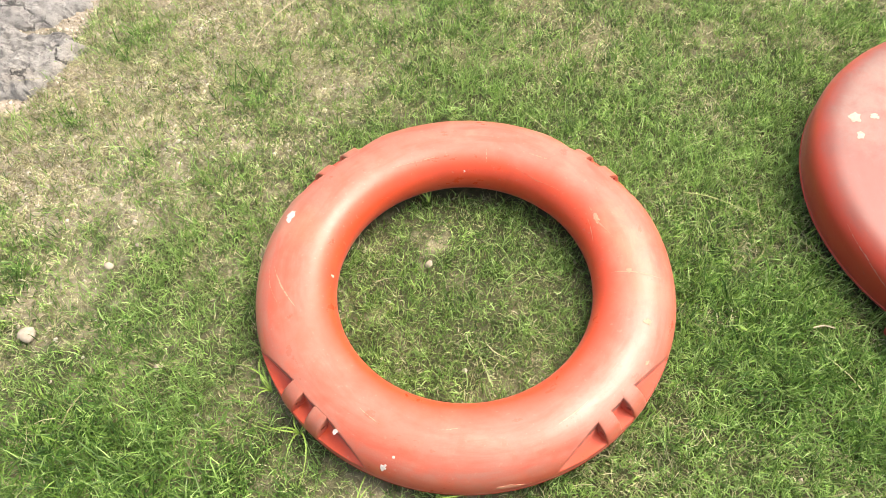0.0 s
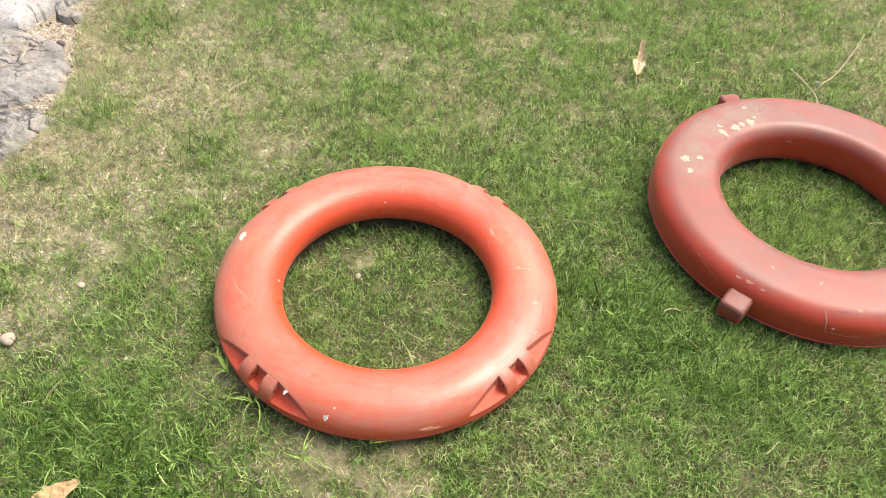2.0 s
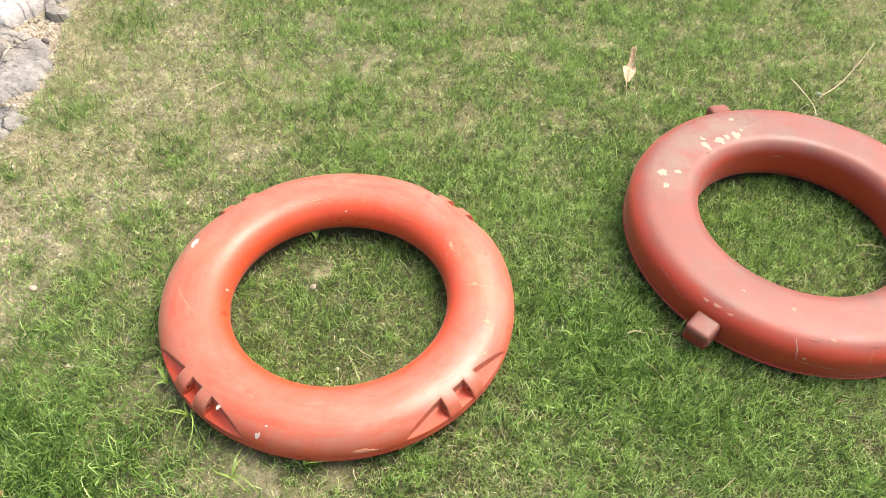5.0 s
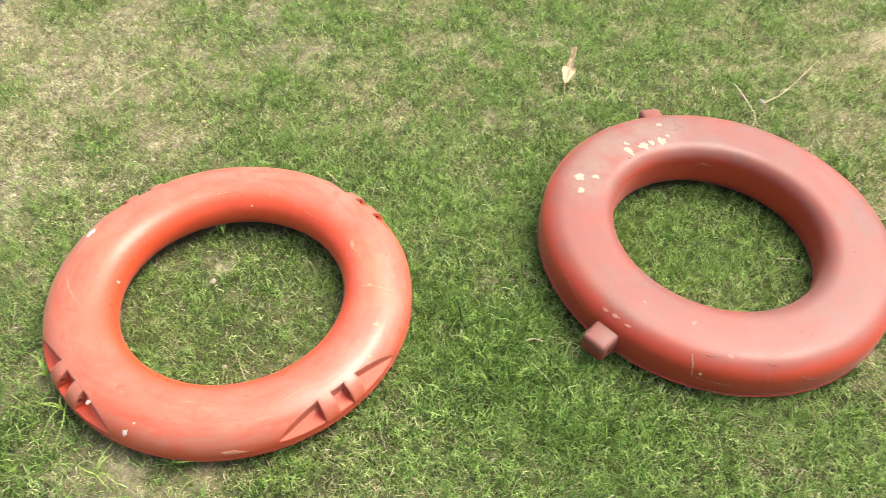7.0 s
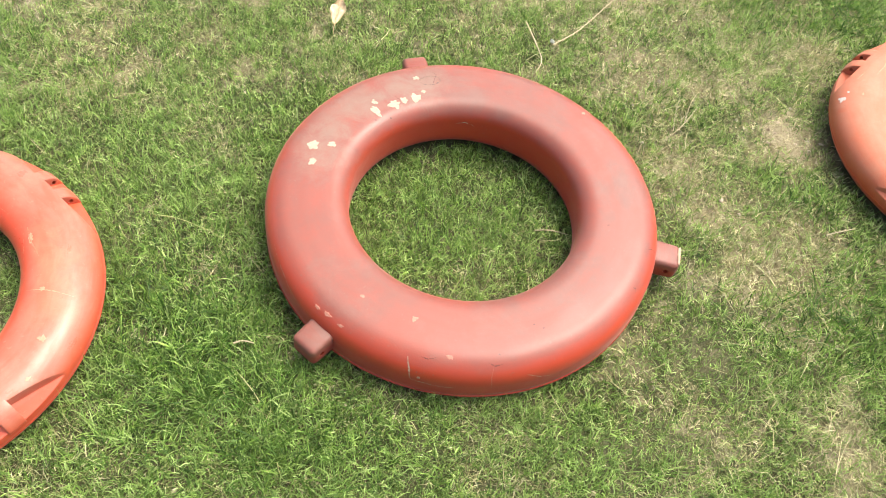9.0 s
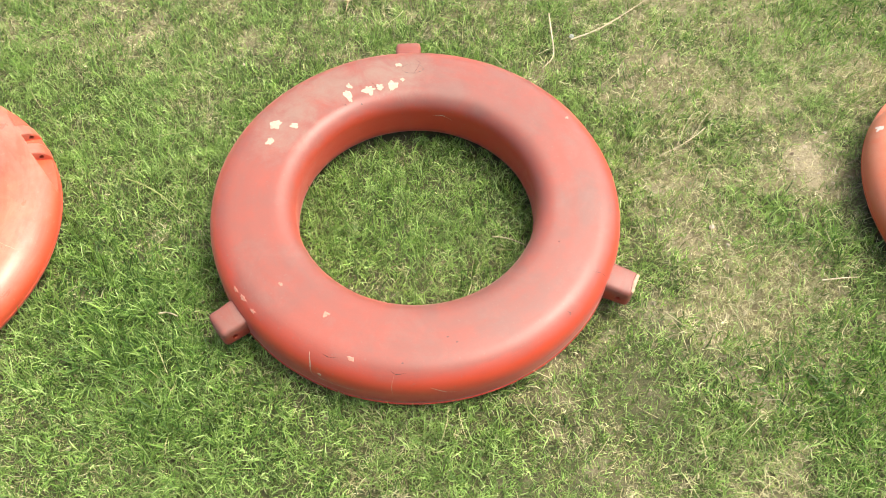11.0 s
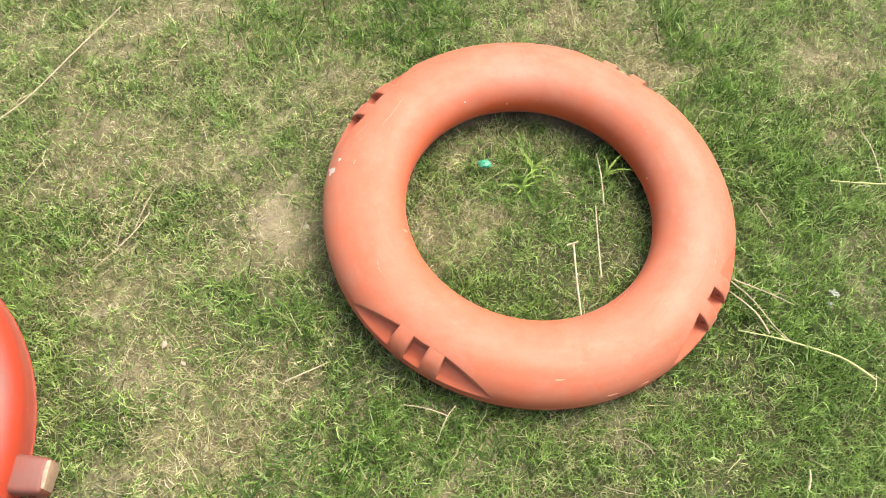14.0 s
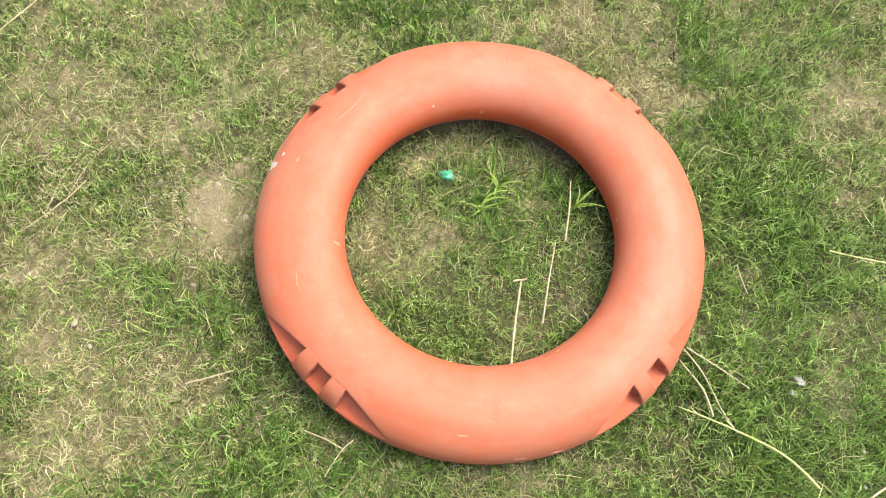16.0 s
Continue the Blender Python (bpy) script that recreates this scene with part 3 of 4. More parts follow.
def lugged_buoy(shape, mat, lugs, label):
    buoy = thing("lifebuoy", buoy_matrix(shape), label, "lifebuoy", "lifebuoys on the lawn")
    part("body", ring_bm(shape), mat, buoy)
    _, _, rad, half, high, *_ = shape
    for g in lugs:
        bm = bmesh.new()
        r0, r1, w = rad + half * 0.8, rad + half + 0.044, 0.027
        ax, ay = math.cos(radians(g)), math.sin(radians(g))
        plan = [(r * ax - s * ay, r * ay + s * ax) for r, s in ((r0, -w), (r1, -w * 0.94), (r1, w * 0.94), (r0, w))]
        prism(bm, plan, [0.022] * 4, [0.068, 0.064, 0.064, 0.068])
        bmesh.ops.bevel(bm, geom=list(bm.edges), offset=0.0085, segments=4, profile=0.5, affect="EDGES")
        lug = part("lug", bm, brown_red_lug, None)
        rc = rad + half + 0.024
        carve(lug, rod_bm((rc * ax + 0.05 * ay, rc * ay - 0.05 * ax, 0.043), (rc * ax - 0.05 * ay, rc * ay + 0.05 * ax, 0.043), 0.0048, 0.0048, 12))
        lug.parent = buoy
        if abs(g + 13.3) < 1:
            worn = bmesh.new()
            rim = [(r1 + 0.0012, -w * 0.70), (r1 + 0.0015, w * 0.78), (r1 - 0.004, w * 0.74), (r1 - 0.0055, w * 0.1), (r1 - 0.003, -w * 0.66)]
            prism(worn, [(r * ax - k * ay, r * ay + k * ax) for r, k in rim], [0.030, 0.026, 0.030, 0.034, 0.036], [0.0632, 0.0640, 0.0652, 0.0648, 0.0640])
            bmesh.ops.bevel(worn, geom=list(worn.edges), offset=0.0012, segments=2, profile=0.5, affect="EDGES")
            part("worn_edge", worn, chip_edge, lug, "cream worn end")
    lip = bmesh.new()
    seam_ring(lip, shape, -18, 0.002)
    part("seam", lip, mat, buoy)
    return buoy


buoy_a = notched_buoy(BUOY_A, orange_red, (-133.3, -42.0, 47.9, 137.0), "sun-faded orange-red plastic lifebuoy with moulded rope notches lying on grass")
buoy_b = lugged_buoy(BUOY_B, brown_red, (-131.8, -13.3, 104.0), "brownish red plastic lifebuoy with square lugs and flaked patches on grass")
buoy_c = notched_buoy(BUOY_C, orange, (-134.8, -42.0, 46.6, 135.2), "bright orange plastic lifebuoy with moulded rope notches lying on grass")


def chip(buoy, shape, deg, phi, wide, tall, mat, name="paint_chip", label="", lift=0.0005):
    """A thin ragged flake on the skin of a tube; sizes in metres."""
    bm = bmesh.new()
    kd, kp = math.degrees(wide / 2 / 0.28), math.degrees(tall / 2 / 0.065)
    a, n = random.uniform(0, 90), 30
    radii = []
    for k in range(n):
        t = 2 * math.pi * k / n
        c, s = math.cos(t), math.sin(t)
        radii.append(max(0.35, 0.86 + 0.75 * noise.noise((c * 1.2 + a, s * 1.2, 0)) + 0.22 * noise.noise((c * 3.0, s * 3.0 + a, 5)) + random.uniform(-0.04, 0.04)))
    mid = bm.verts.new(skin(shape, deg, phi, lift))
    rings = [[bm.verts.new(skin(shape, deg + kd * f * radii[k] * math.cos(2 * math.pi * k / n), phi + kp * f * radii[k] * math.sin(2 * math.pi * k / n), h)) for k in range(n)] for f, h in ((0.5, lift), (0.93, lift), (1.0, -0.0002))]
    for k in range(n):
        q = (k + 1) % n
        bm.faces.new((mid, rings[0][k], rings[0][q]))
        for r0, r1 in zip(rings, rings[1:]):
            bm.faces.new((r0[k], r1[k], r1[q], r0[q]))
    bmesh.ops.recalc_face_normals(bm, faces=bm.faces)
    return part(name, bm, mat, buoy, label)


def scratch(buoy, shape, path, width, mat, name="scratch", label="", jitter=0.09, lift=0.0006):
    """A fine broken line along the skin, through places given as degrees round and across."""
    pts = []
    for (d0, p0), (d1, p1) in zip(path, path[1:]):
        for k in range(14):
            pts.append((d0 + (d1 - d0) * k / 14, p0 + (p1 - p0) * k / 14))
    pts.append(path[-1])
    bm = bmesh.new()
    rows = []
    for k, (d, p) in enumerate(pts):
        w = width * (0.25 + 0.75 * math.sin(math.pi * k / (len(pts) - 1))) * random.uniform(0.2, 1.15)
        d, p = d + random.uniform(-jitter, jitter), p + random.uniform(-jitter, jitter) * 3
        q = pts[min(k + 1, len(pts) - 1)], pts[max(k - 1, 0)]
        run = skin(shape, *q[0]) - skin(shape, *q[1])
        up = skin(shape, d, p, 0.01) - skin(shape, d, p, 0)
        side = run.cross(up).normalized() * (w / 2)
        c = skin(shape, d, p, lift)
        rows.append((bm.verts.new(c - side), bm.verts.new(c + side)))
    for k, (a, b) in enumerate(zip(rows, rows[1:])):
        if k == 0 or random.random() > 0.14:
            bm.faces.new((a[0], b[0], b[1], a[1]))
    return part(name, bm, mat, buoy, label)


for d, p, w, t, m in [(162.5, 47.9, 0.024, 0.020, chip_white), (-178, 160.9, 0.007, 0.009, chip_white), (-107, 23.7, 0.009, 0.012, chip_white), (-122, 36.7, 0.007, 0.010, chip_white),
                      (-105, 42.1, 0.004, 0.004, chip_white), (-76, 10, 0.030, 0.010, scuff_glint_pale), (3, 106, 0.012, 0.010, scuff_glint_pale), (28, 128, 0.020, 0.012, scuff_glint_pale),
                      (93, 157.9, 0.004, 0.005, chip_white), (-27, 45.9, 0.010, 0.006, scuff_glint_pale), (-15, 67.3, 0.016, 0.014, scuff_glint_pale)]:
    chip(buoy_a, BUOY_A, d, p, w, t, m, "paint_chip" if m is chip_white else "scuff")
for path, w, m in [([(-166, 62), (-172, 50), (-178, 46)], 0.002, scuff_glint_pale), ([(100, 128), (112, 132), (124, 126)], 0.0018, scuff_glint_pale), ([(74, 138), (60, 146), (48, 140)], 0.002, scuff_glint_pale), ([(-120, 88), (-112, 80)], 0.0016, scuff_glint_pale), ([(-178.5, 54.2), (-170, 74), (-163, 93.8)], 0.0035, scuff_glint_pale), ([(84, 116.5), (83.5, 141.5)], 0.002, scuff_glint_pale), ([(0.5, 49.9), (2, 90), (3, 136)], 0.002, scuff_glint_pale),
                   ([(34, 125.8), (27, 130.1), (18, 118.9)], 0.003, scuff_glint_pale), ([(-80, 8.5), (-73, 6.9), (-67, 10)], 0.003, scuff_glint_pale), ([(-60, 74), (-48, 79.9)], 0.0015, scuff_glint_pale),
                   ([(168, 31.6), (178, 23.7)], 0.002, scuff_glint_pale), ([(30, 139.7), (20, 150)], 0.002, scuff_glint_pale), ([(-95, 98.6), (-88, 106)], 0.0015, scuff_glint_pale), ([(70, 106), (58, 100.1)], 0.002, scuff_glint_pale)]:
    scratch(buoy_a, BUOY_A, path, w, m)

for d, p, w, t, m in [(131.5, 116.3, 0.018, 0.026, chip_tan), (129, 99.3, 0.010, 0.016, chip_tan), (122, 120.6, 0.026, 0.018, chip_tan), (117.5, 119.6, 0.016, 0.013, chip_tan), (112, 121.6, 0.022, 0.019, chip_tan),
                      (108, 71.7, 0.011, 0.010, chip_tan), (107, 111.2, 0.010, 0.008, chip_tan), (161, 78.6, 0.022, 0.020, chip_tan), (158, 108.3, 0.013, 0.016, chip_tan), (168.5, 90, 0.016, 0.016, chip_tan),
                      (-128, 90, 0.010, 0.006, scuff_brick), (-109, 97, 0.010, 0.012, scuff_brick), (-135.5, 35.8, 0.010, 0.004, scuff_brick), (-132, 37.5, 0.012, 0.005, scuff_brick), (-127, 36.9, 0.008, 0.004, scuff_brick),
                      (-96, 49.3, 0.010, 0.006, scuff_brick), (-103, 15.3, 0.005, 0.004, chip_tan), (42.5, 53.9, 0.006, 0.005, chip_tan)]:
    chip(buoy_b, BUOY_B, d, p, w * 1.1, t * 1.2, m, "paint_chip" if m is chip_tan else "scuff")
for d, p in [(-12.5, 113.8), (-68.5, 90), (-66, 78.6), (135, 130.7), (128, 138.5), (-82, 53.9)]:
    chip(buoy_b, BUOY_B, d, p, 0.0045, 0.0035, crack_dark, "dark_speck")
halo = [(103 + 4.2 * math.cos(k * math.pi / 5), 84 + 13 * math.sin(k * math.pi / 5)) for k in range(11)]
scratch(buoy_b, BUOY_B, halo, 0.0030, stain_dark, "stain_ring", "dark ring-shaped stain", 0.3)
for path, w, m in [([(-103.5, 43.9), (-101.5, 42.7), (-99.5, 46.5)], 0.0018, crack_dark), ([(-85, 43.9), (-83.5, 40.3), (-81, 42.7)], 0.0022, crack_dark), ([(-33, 45.2), (-32.5, 40.3), (-33.5, 37.5)], 0.0022, crack_dark),
                   ([(-18, 47.9), (-16.5, 36.9), (-16, 25.4)], 0.0018, crack_dark), ([(102.5, 97), (100, 68.8), (102, 59.4)], 0.0016, crack_dark), ([(120, 105.1), (119, 116.3), (118, 124.3)], 0.0014, crack_dark),
                   ([(-107, 40.3), (-106, 29), (-105, 8.4)], 0.0032, chip_tan), ([(-105, 8.4), (-99, 5.1), (-93.5, 5.1)], 0.0024, chip_tan), ([(-75, 24), (-71, 14.6), (-68, 10.3)], 0.0022, chip_tan),
                   ([(-84, 39.2), (-84.5, 25.4), (-84, 3.9)], 0.0016, scuff_brick), ([(93, 169.7), (88, 166.2), (83, 171.6)], 0.0022, chip_tan), ([(-92, -8.4), (-70, -10.3), (-50, -8.4)], 0.003, chip_tan),
                   ([(-44, 6.3), (-34, 0), (-26, -3.9)], 0.003, chip_tan), ([(60, 36.9), (45, 42.7), (30, 39.2)], 0.002, scuff_brick), ([(-160, 31.3), (-150, 25.4), (-140, 13.8)], 0.002, scuff_brick)]:
    scratch(buoy_b, BUOY_B, path, w, m, "crack" if m is crack_dark else "scratch")

# The last scuff is a bright glint painted on at the inner edge.
for d, p, w, t, m in [(163.5, 25.6, 0.015, 0.016, chip_white), (160, 37, 0.006, 0.006, chip_white), (161, 64.9, 0.010, 0.005, scuff_glint_pale), (110, 152.9, 0.003, 0.004, chip_white), (89, 172, 0.006, 0.005, scuff_glint_pale),
                      (-82, 11, 0.014, 0.006, scuff_glint_pale), (-73.5, 8, 0.016, 0.005, scuff_glint_pale), (6, 169, 0.006, 0.004, scuff_glint_pale), (-96, 46.4, 0.016, 0.003, scuff_glint_pale), (-171.5, 154.4, 0.008, 0.012, scuff_glint_pale)]:
    chip(buoy_c, BUOY_C, d, p, w, t, m, "paint_chip" if m is chip_white else "scuff")
# The line near -160 degrees paints in two glints; the rest are real marks.
for path, w, m in [([(145, 86), (138, 90), (130, 82.6)], 0.0025, scuff_glint_pale), ([(82, 57.4), (81, 97.4)], 0.0009, crack_dark), ([(94, 59.8), (88, 58.6), (82, 57.4)], 0.0008, crack_dark), ([(95, 122.6), (88, 129.4), (81, 125)], 0.0008, scuff_glint_pale),
                   ([(-162.5, 82.6), (-159, 76.2), (-156, 79.3)], 0.0025, scuff_glint_pale), ([(-52, 160.4), (-60, 157.4), (-69, 149.7)], 0.0022, chip_white), ([(-86, 11), (-78, 10.2), (-71, 8)], 0.0022, scuff_glint_pale),
                   ([(152, 48.4), (146, 59.8)], 0.002, scuff_glint_pale), ([(-28, 59.8), (-36, 55)], 0.0018, scuff_glint_pale), ([(20, 131.6), (30, 122.6)], 0.0015, scuff_glint_pale)]:
    scratch(buoy_c, BUOY_C, path, w, m, "crack" if m is crack_dark else "scratch")


# ---- grass ----
def on_stone(x, y):
    edge = -0.75 + 0.03 * np.sin(y * 9)
    return (x < edge) & (y > 1.22)


def near_walk(x, y):
    """The stretch of lawn beside the walk, where the blades stand thick."""
    return (y > 0.18 + 0.35 * np.maximum(x - 1.2, 0)) & (y < 2.34 - 0.2 * np.maximum(x - 1.4, 0)) & (y > 0.12 - 0.25 * np.minimum(x + 0.3, 0)) & (x > -1.25)


def blades(name, count, seed, keep, length, width, rise, mat, label, area, clump=0.5, grow=0.7, inside=True, steps=3, lift=0.0):
    """Thin bent blades in one mesh, partly in tufts."""
    r = np.random.RandomState(seed)
    x, y = r.uniform(area[0], area[1], count), r.uniform(area[2], area[3], count)
    m = int(count * clump)
    tx, ty = r.uniform(area[0], area[1], m // 14 + 1), r.uniform(area[2], area[3], m // 14 + 1)
    pick = r.randint(0, len(tx), m)
    x[:m], y[:m] = tx[pick] + r.normal(0, 0.008, m), ty[pick] + r.normal(0, 0.008, m)
    ok = r.uniform(0, 1, count) < keep(x, y)
    for s in (BUOY_A, BUOY_B, BUOY_C):
        d = np.hypot(x - s[0], y - s[1])
        ok &= ~((d > s[2] - s[3] + 0.012) & (d < s[2] + s[3] - 0.013))
    ok &= ~on_stone(x, y)
    within = near_walk(x, y)
    stray = near_walk(x + r.normal(0, 0.10, count), y + r.normal(0, 0.10, count)) & (r.uniform(0, 1, count) < 0.6)
    ok &= (within | stray) if inside else ~within
    x, y = x[ok], y[ok]
    n = len(x)
    az = r.uniform(0, 2 * np.pi, n)
    tall = tallness(x, y)
    ln = length[0] + (length[1] - length[0]) * r.beta(1.8, 3.0, n)
    ln *= (1 + 0.22 * patchy(x, y, 0.024, 14) + 0.25 * patchy(x, y, 0.11, seed + 3)) * (1 + grow * tall)
    wd = r.uniform(width[0], width[1], n) * (1 + 0.25 * tall)
    up = r.uniform(rise[0], rise[1], n)
    bend = r.uniform(-2.1, 0.15, n)
    curl = r.normal(0, 2.2, n)
    tw = r.uniform(-0.8, 0.8, n)
    z = lift - 0.020 + 0.004 * patchy(x, y, 0.3, 5) + r.uniform(0, 0.006, n)
    P = np.stack([x, y, z], 1)
    pts = [P]
    for k in range(steps):
        a = az + curl * (k + 0.5) / steps
        e = up + bend * (k + 0.2) / steps
        P = P + np.stack([np.cos(a) * np.cos(e), np.sin(a) * np.cos(e), np.sin(e)], 1) * (ln / steps)[:, None]
        P[:, 2] = np.maximum(P[:, 2], lift - 0.012)
        pts.append(P)
    side = np.stack([-np.sin(az) * np.cos(tw), np.cos(az) * np.cos(tw), np.sin(tw)], 1)
    nv, nt = 2 * steps + 1, 2 * steps - 1
    V = np.empty((n, nv, 3), np.float32)
    for k in range(steps):
        f = (0.8, 1.0, 0.75)[k]
        V[:, 2 * k] = pts[k] - side * (wd * f / 2)[:, None]
        V[:, 2 * k + 1] = pts[k] + side * (wd * f / 2)[:, None]
    V[:, nv - 1] = pts[steps]
    tri = np.array([0, 1, 3, 0, 3, 2, 2, 3, 5, 2, 5, 4, 4, 5, 6] if steps == 3 else [0, 1, 3, 0, 3, 2, 2, 3, 4])
    loops = (np.arange(n)[:, None] * nv + tri[None]).ravel().astype(np.int32)
    me = bpy.data.meshes.new(name)
    me.vertices.add(n * nv)
    me.vertices.foreach_set("co", V.ravel())
    me.loops.add(len(loops))
    me.loops.foreach_set("vertex_index", loops)
    me.polygons.add(n * nt)
    me.polygons.foreach_set("loop_start", np.arange(0, n * nt * 3, 3, dtype=np.int32))
    me.update(calc_edges=True)
    me.polygons.foreach_set("use_smooth", np.ones(n * nt, bool))
    me.materials.append(mat)
    return tagged(new(name, me), label, "grass", kind="stuff")


AREA = (-1.0, 3.2, 0.0, 2.5)


def dry_keep(x, y):
    return np.clip(0.50 - 0.9 * (lushness(x, y) - 0.6) - 0.3 * patchy(x, y, 0.024, 14) - 0.2 * patchy(x, y, 0.05, 13) - 0.26 * patchy(x, y, 0.12, 11) - 0.14 * patchy(x, y, 0.35, 12) - 0.2 * tallness(x, y) + 0.36 * np.clip((x - 1.35) / 0.3, 0, 1) * np.clip((2.62 - x) / 0.3, -0.2, 1) + 0.30 * np.clip((0.05 - x) / 0.4, 0, 1) * np.clip((y - 0.7) / 0.4, 0, 1) + 0.34 * np.clip((y - 1.15) / 0.5, 0, 1), 0.10, 0.95)


blades("lawn_grass", 480000, 21, green_keep, (0.016, 0.046), (0.0011, 0.0022), (0.75, 1.5), green_blades, "short thin green lawn grass, curled and uneven", AREA)
blades("lawn_undergrowth", 560000, 24, green_keep, (0.010, 0.028), (0.0010, 0.0021), (0.2, 1.2), low_blades, "fine short green grass under the taller blades", AREA, 0.3, 0.3, True, 2)
blades("dry_grass", 640000, 22, dry_keep, (0.011, 0.040), (0.0009, 0.0018), (0.0, 1.0), dry_blades, "dry straw-coloured thatch lying among the grass", AREA, 0.15, 0.0, True, 2)
blades("wild_grass", 400000, 26, lambda x, y: np.clip(1.2 * tallness(x, y) - 0.15, 0, 1), (0.028, 0.072), (0.0013, 0.0027), (0.3, 1.35), wild_blades, "taller deep green wild grass in loose tufts", AREA, 0.6, 0.0)
blades("distant_grass", 110000, 23, lambda x, y: np.clip(2.2 - np.hypot((x - 1.07) / 2.6, (y - 1.2) / 1.7), 0.15, 1), (0.025, 0.065), (0.003, 0.006), (0.0, 0.9), green_blades, "coarser green lawn grass further out", (-3.5, 5.5, -2.5, 4.8), 0.4, 0.0, False, 2)

blades("loose_straw", 5200, 27, lambda x, y: np.clip(0.55 * dry_keep(x, y) + 0.35 * np.clip((x - 1.3) / 0.4, 0, 1), 0, 1), (0.04, 0.13), (0.0008, 0.0014), (-0.1, 0.35), straw_blades, "long thin pale straws lying loose on the lawn", AREA, 0.0, 0.0, True, 3, 0.020)

# ---- stones ----
def rock_bm(outline, height, seed, rough=0.012, rings=9, sides=44):
    """A low slab with a broken rim and an uneven top over a plan round its middle."""
    c = Vector((sum(p[0] for p in outline) / len(outline), sum(p[1] for p in outline) / len(outline)))
    edges = [(Vector(a) - c, Vector(b) - c) for a, b in zip(outline, outline[1:] + outline[:1])]
    bm = bmesh.new()
    rows = []
    for k in range(sides):
        t = 2 * math.pi * k / sides
        d = Vector((math.cos(t), math.sin(t)))
        far = 0.02
        for a, b in edges:
            e = b - a
            den = d.x * e.y - d.y * e.x
            if abs(den) > 1e-9:
                u = (a.x * e.y - a.y * e.x) / den
                v = (a.x * d.y - a.y * d.x) / den
                if u > 0 and -1e-6 <= v <= 1 + 1e-6:
                    far = max(far, u)
        far *= 1 + 0.06 * noise.noise((c.x * 9 + math.cos(t) * 3, math.sin(t) * 3, seed)) + 0.05 * noise.noise((math.cos(t) * 11, math.sin(t) * 11, seed)) + 0.03 * noise.noise((math.cos(t) * 31, math.sin(t) * 31, seed))
        row = []
        for j in range(1, rings + 1):
            f = j / rings
            p = c + d * far * f
            layer = 2.2 * noise.noise((p.x * 7 + p.y * 3, p.y * 8, seed + 30)) + 0.5 * noise.noise((p.x * 40, p.y * 40, seed))
            step = math.floor(layer) + min(1.0, (layer - math.floor(layer)) * 6)
            z = height * (1 - f ** 18) + rough * (1 - f ** 9) * (0.3 * step + 0.25 * noise.noise((p.x * 14, p.y * 14, seed)) + 0.9 * abs(noise.noise((p.x * 26 + p.y * 9, p.y * 30, seed))) + 1.0 * noise.noise((p.x * 45, p.y * 45, seed)) + 0.7 * noise.noise((p.x * 120, p.y * 120, seed))) - 0.022
            row.append(bm.verts.new((p.x, p.y, z)))
        row.append(bm.verts.new((p.x, p.y, -0.06)))
        rows.append(row)
    top = bm.verts.new((c.x, c.y, height - 0.022 + rough * noise.noise((c.x * 14, c.y * 14, seed))))
    for a, b in zip(rows, rows[1:] + rows[:1]):
        bm.faces.new((top, a[0], b[0]))
        for j in range(rings):
            bm.faces.new((a[j], a[j + 1], b[j + 1], b[j]))
    bm.faces.new([r[-1] for r in reversed(rows)])
    bmesh.ops.recalc_face_normals(bm, faces=bm.faces)
    return bm


def lone(name, bm, mat, label, category, group="", smooth=True, sharp=50):
    return tagged(part(name, bm, mat, None, "", smooth, sharp), label, category, group)


lone("stone_slab", rock_bm([(-1.50, 1.93), (-0.97, 1.87), (-0.79, 1.78), (-0.735, 1.66), (-0.73, 1.56), (-0.80, 1.49), (-0.95, 1.46), (-1.5, 1.44)], 0.024, 3, 0.008, 44, 240), stone_grey, "rough pale grey stone slab sunk in sandy soil", "stone", "stones at the lawn's edge")
lone("stone_slab", rock_bm([(-1.45, 1.54), (-0.95, 1.515), (-0.83, 1.45), (-0.75, 1.46), (-0.70, 1.42), (-0.73, 1.35), (-0.77, 1.27), (-0.85, 1.25), (-1.4, 1.15)], 0.022, 8, 0.013, 44, 240), stone_grey, "cracked grey stone slab beside worn grass", "stone", "stones at the lawn's edge")
lone("stone_slab", rock_bm([(-1.7, 1.93), (-1.04, 1.83), (-0.93, 1.85), (-0.885, 1.96), (-0.80, 2.05), (-0.755, 2.15), (-0.75, 2.7), (-1.7, 2.7)], 0.046, 14, 0.009, 44, 240), stone_pale, "large smooth pale grey stone at the lawn's edge", "stone", "stones at the lawn's edge")
lone("flat_stone", rock_bm([(-0.88, 1.945), (-0.82, 1.905), (-0.765, 1.915), (-0.785, 1.965), (-0.86, 1.985)], 0.022, 20, 0.006, 4, 11), stone_grey, "small flat grey stone tilted in sandy gravel", "stone")


def pebble(x, y, size, mat, label, seed, high=0.6):
    bm = bmesh.new()
    bmesh.ops.create_icosphere(bm, subdivisions=2, radius=size / 2)
    for v in bm.verts:
        k = 1 + 0.35 * noise.noise(v.co * (1.6 / size) + Vector((seed, 0, 0)))
        v.co = Vector((v.co.x * k, v.co.y * k * 0.8, v.co.z * k * high))
    bmesh.ops.rotate(bm, verts=bm.verts, cent=(0, 0, 0), matrix=Matrix.Rotation(seed, 3, "Z"))
    ob = lone("pebble", bm, mat, label, "pebble")
    ob.location = (x, y, -0.010 + size * high * 0.25)
    return ob


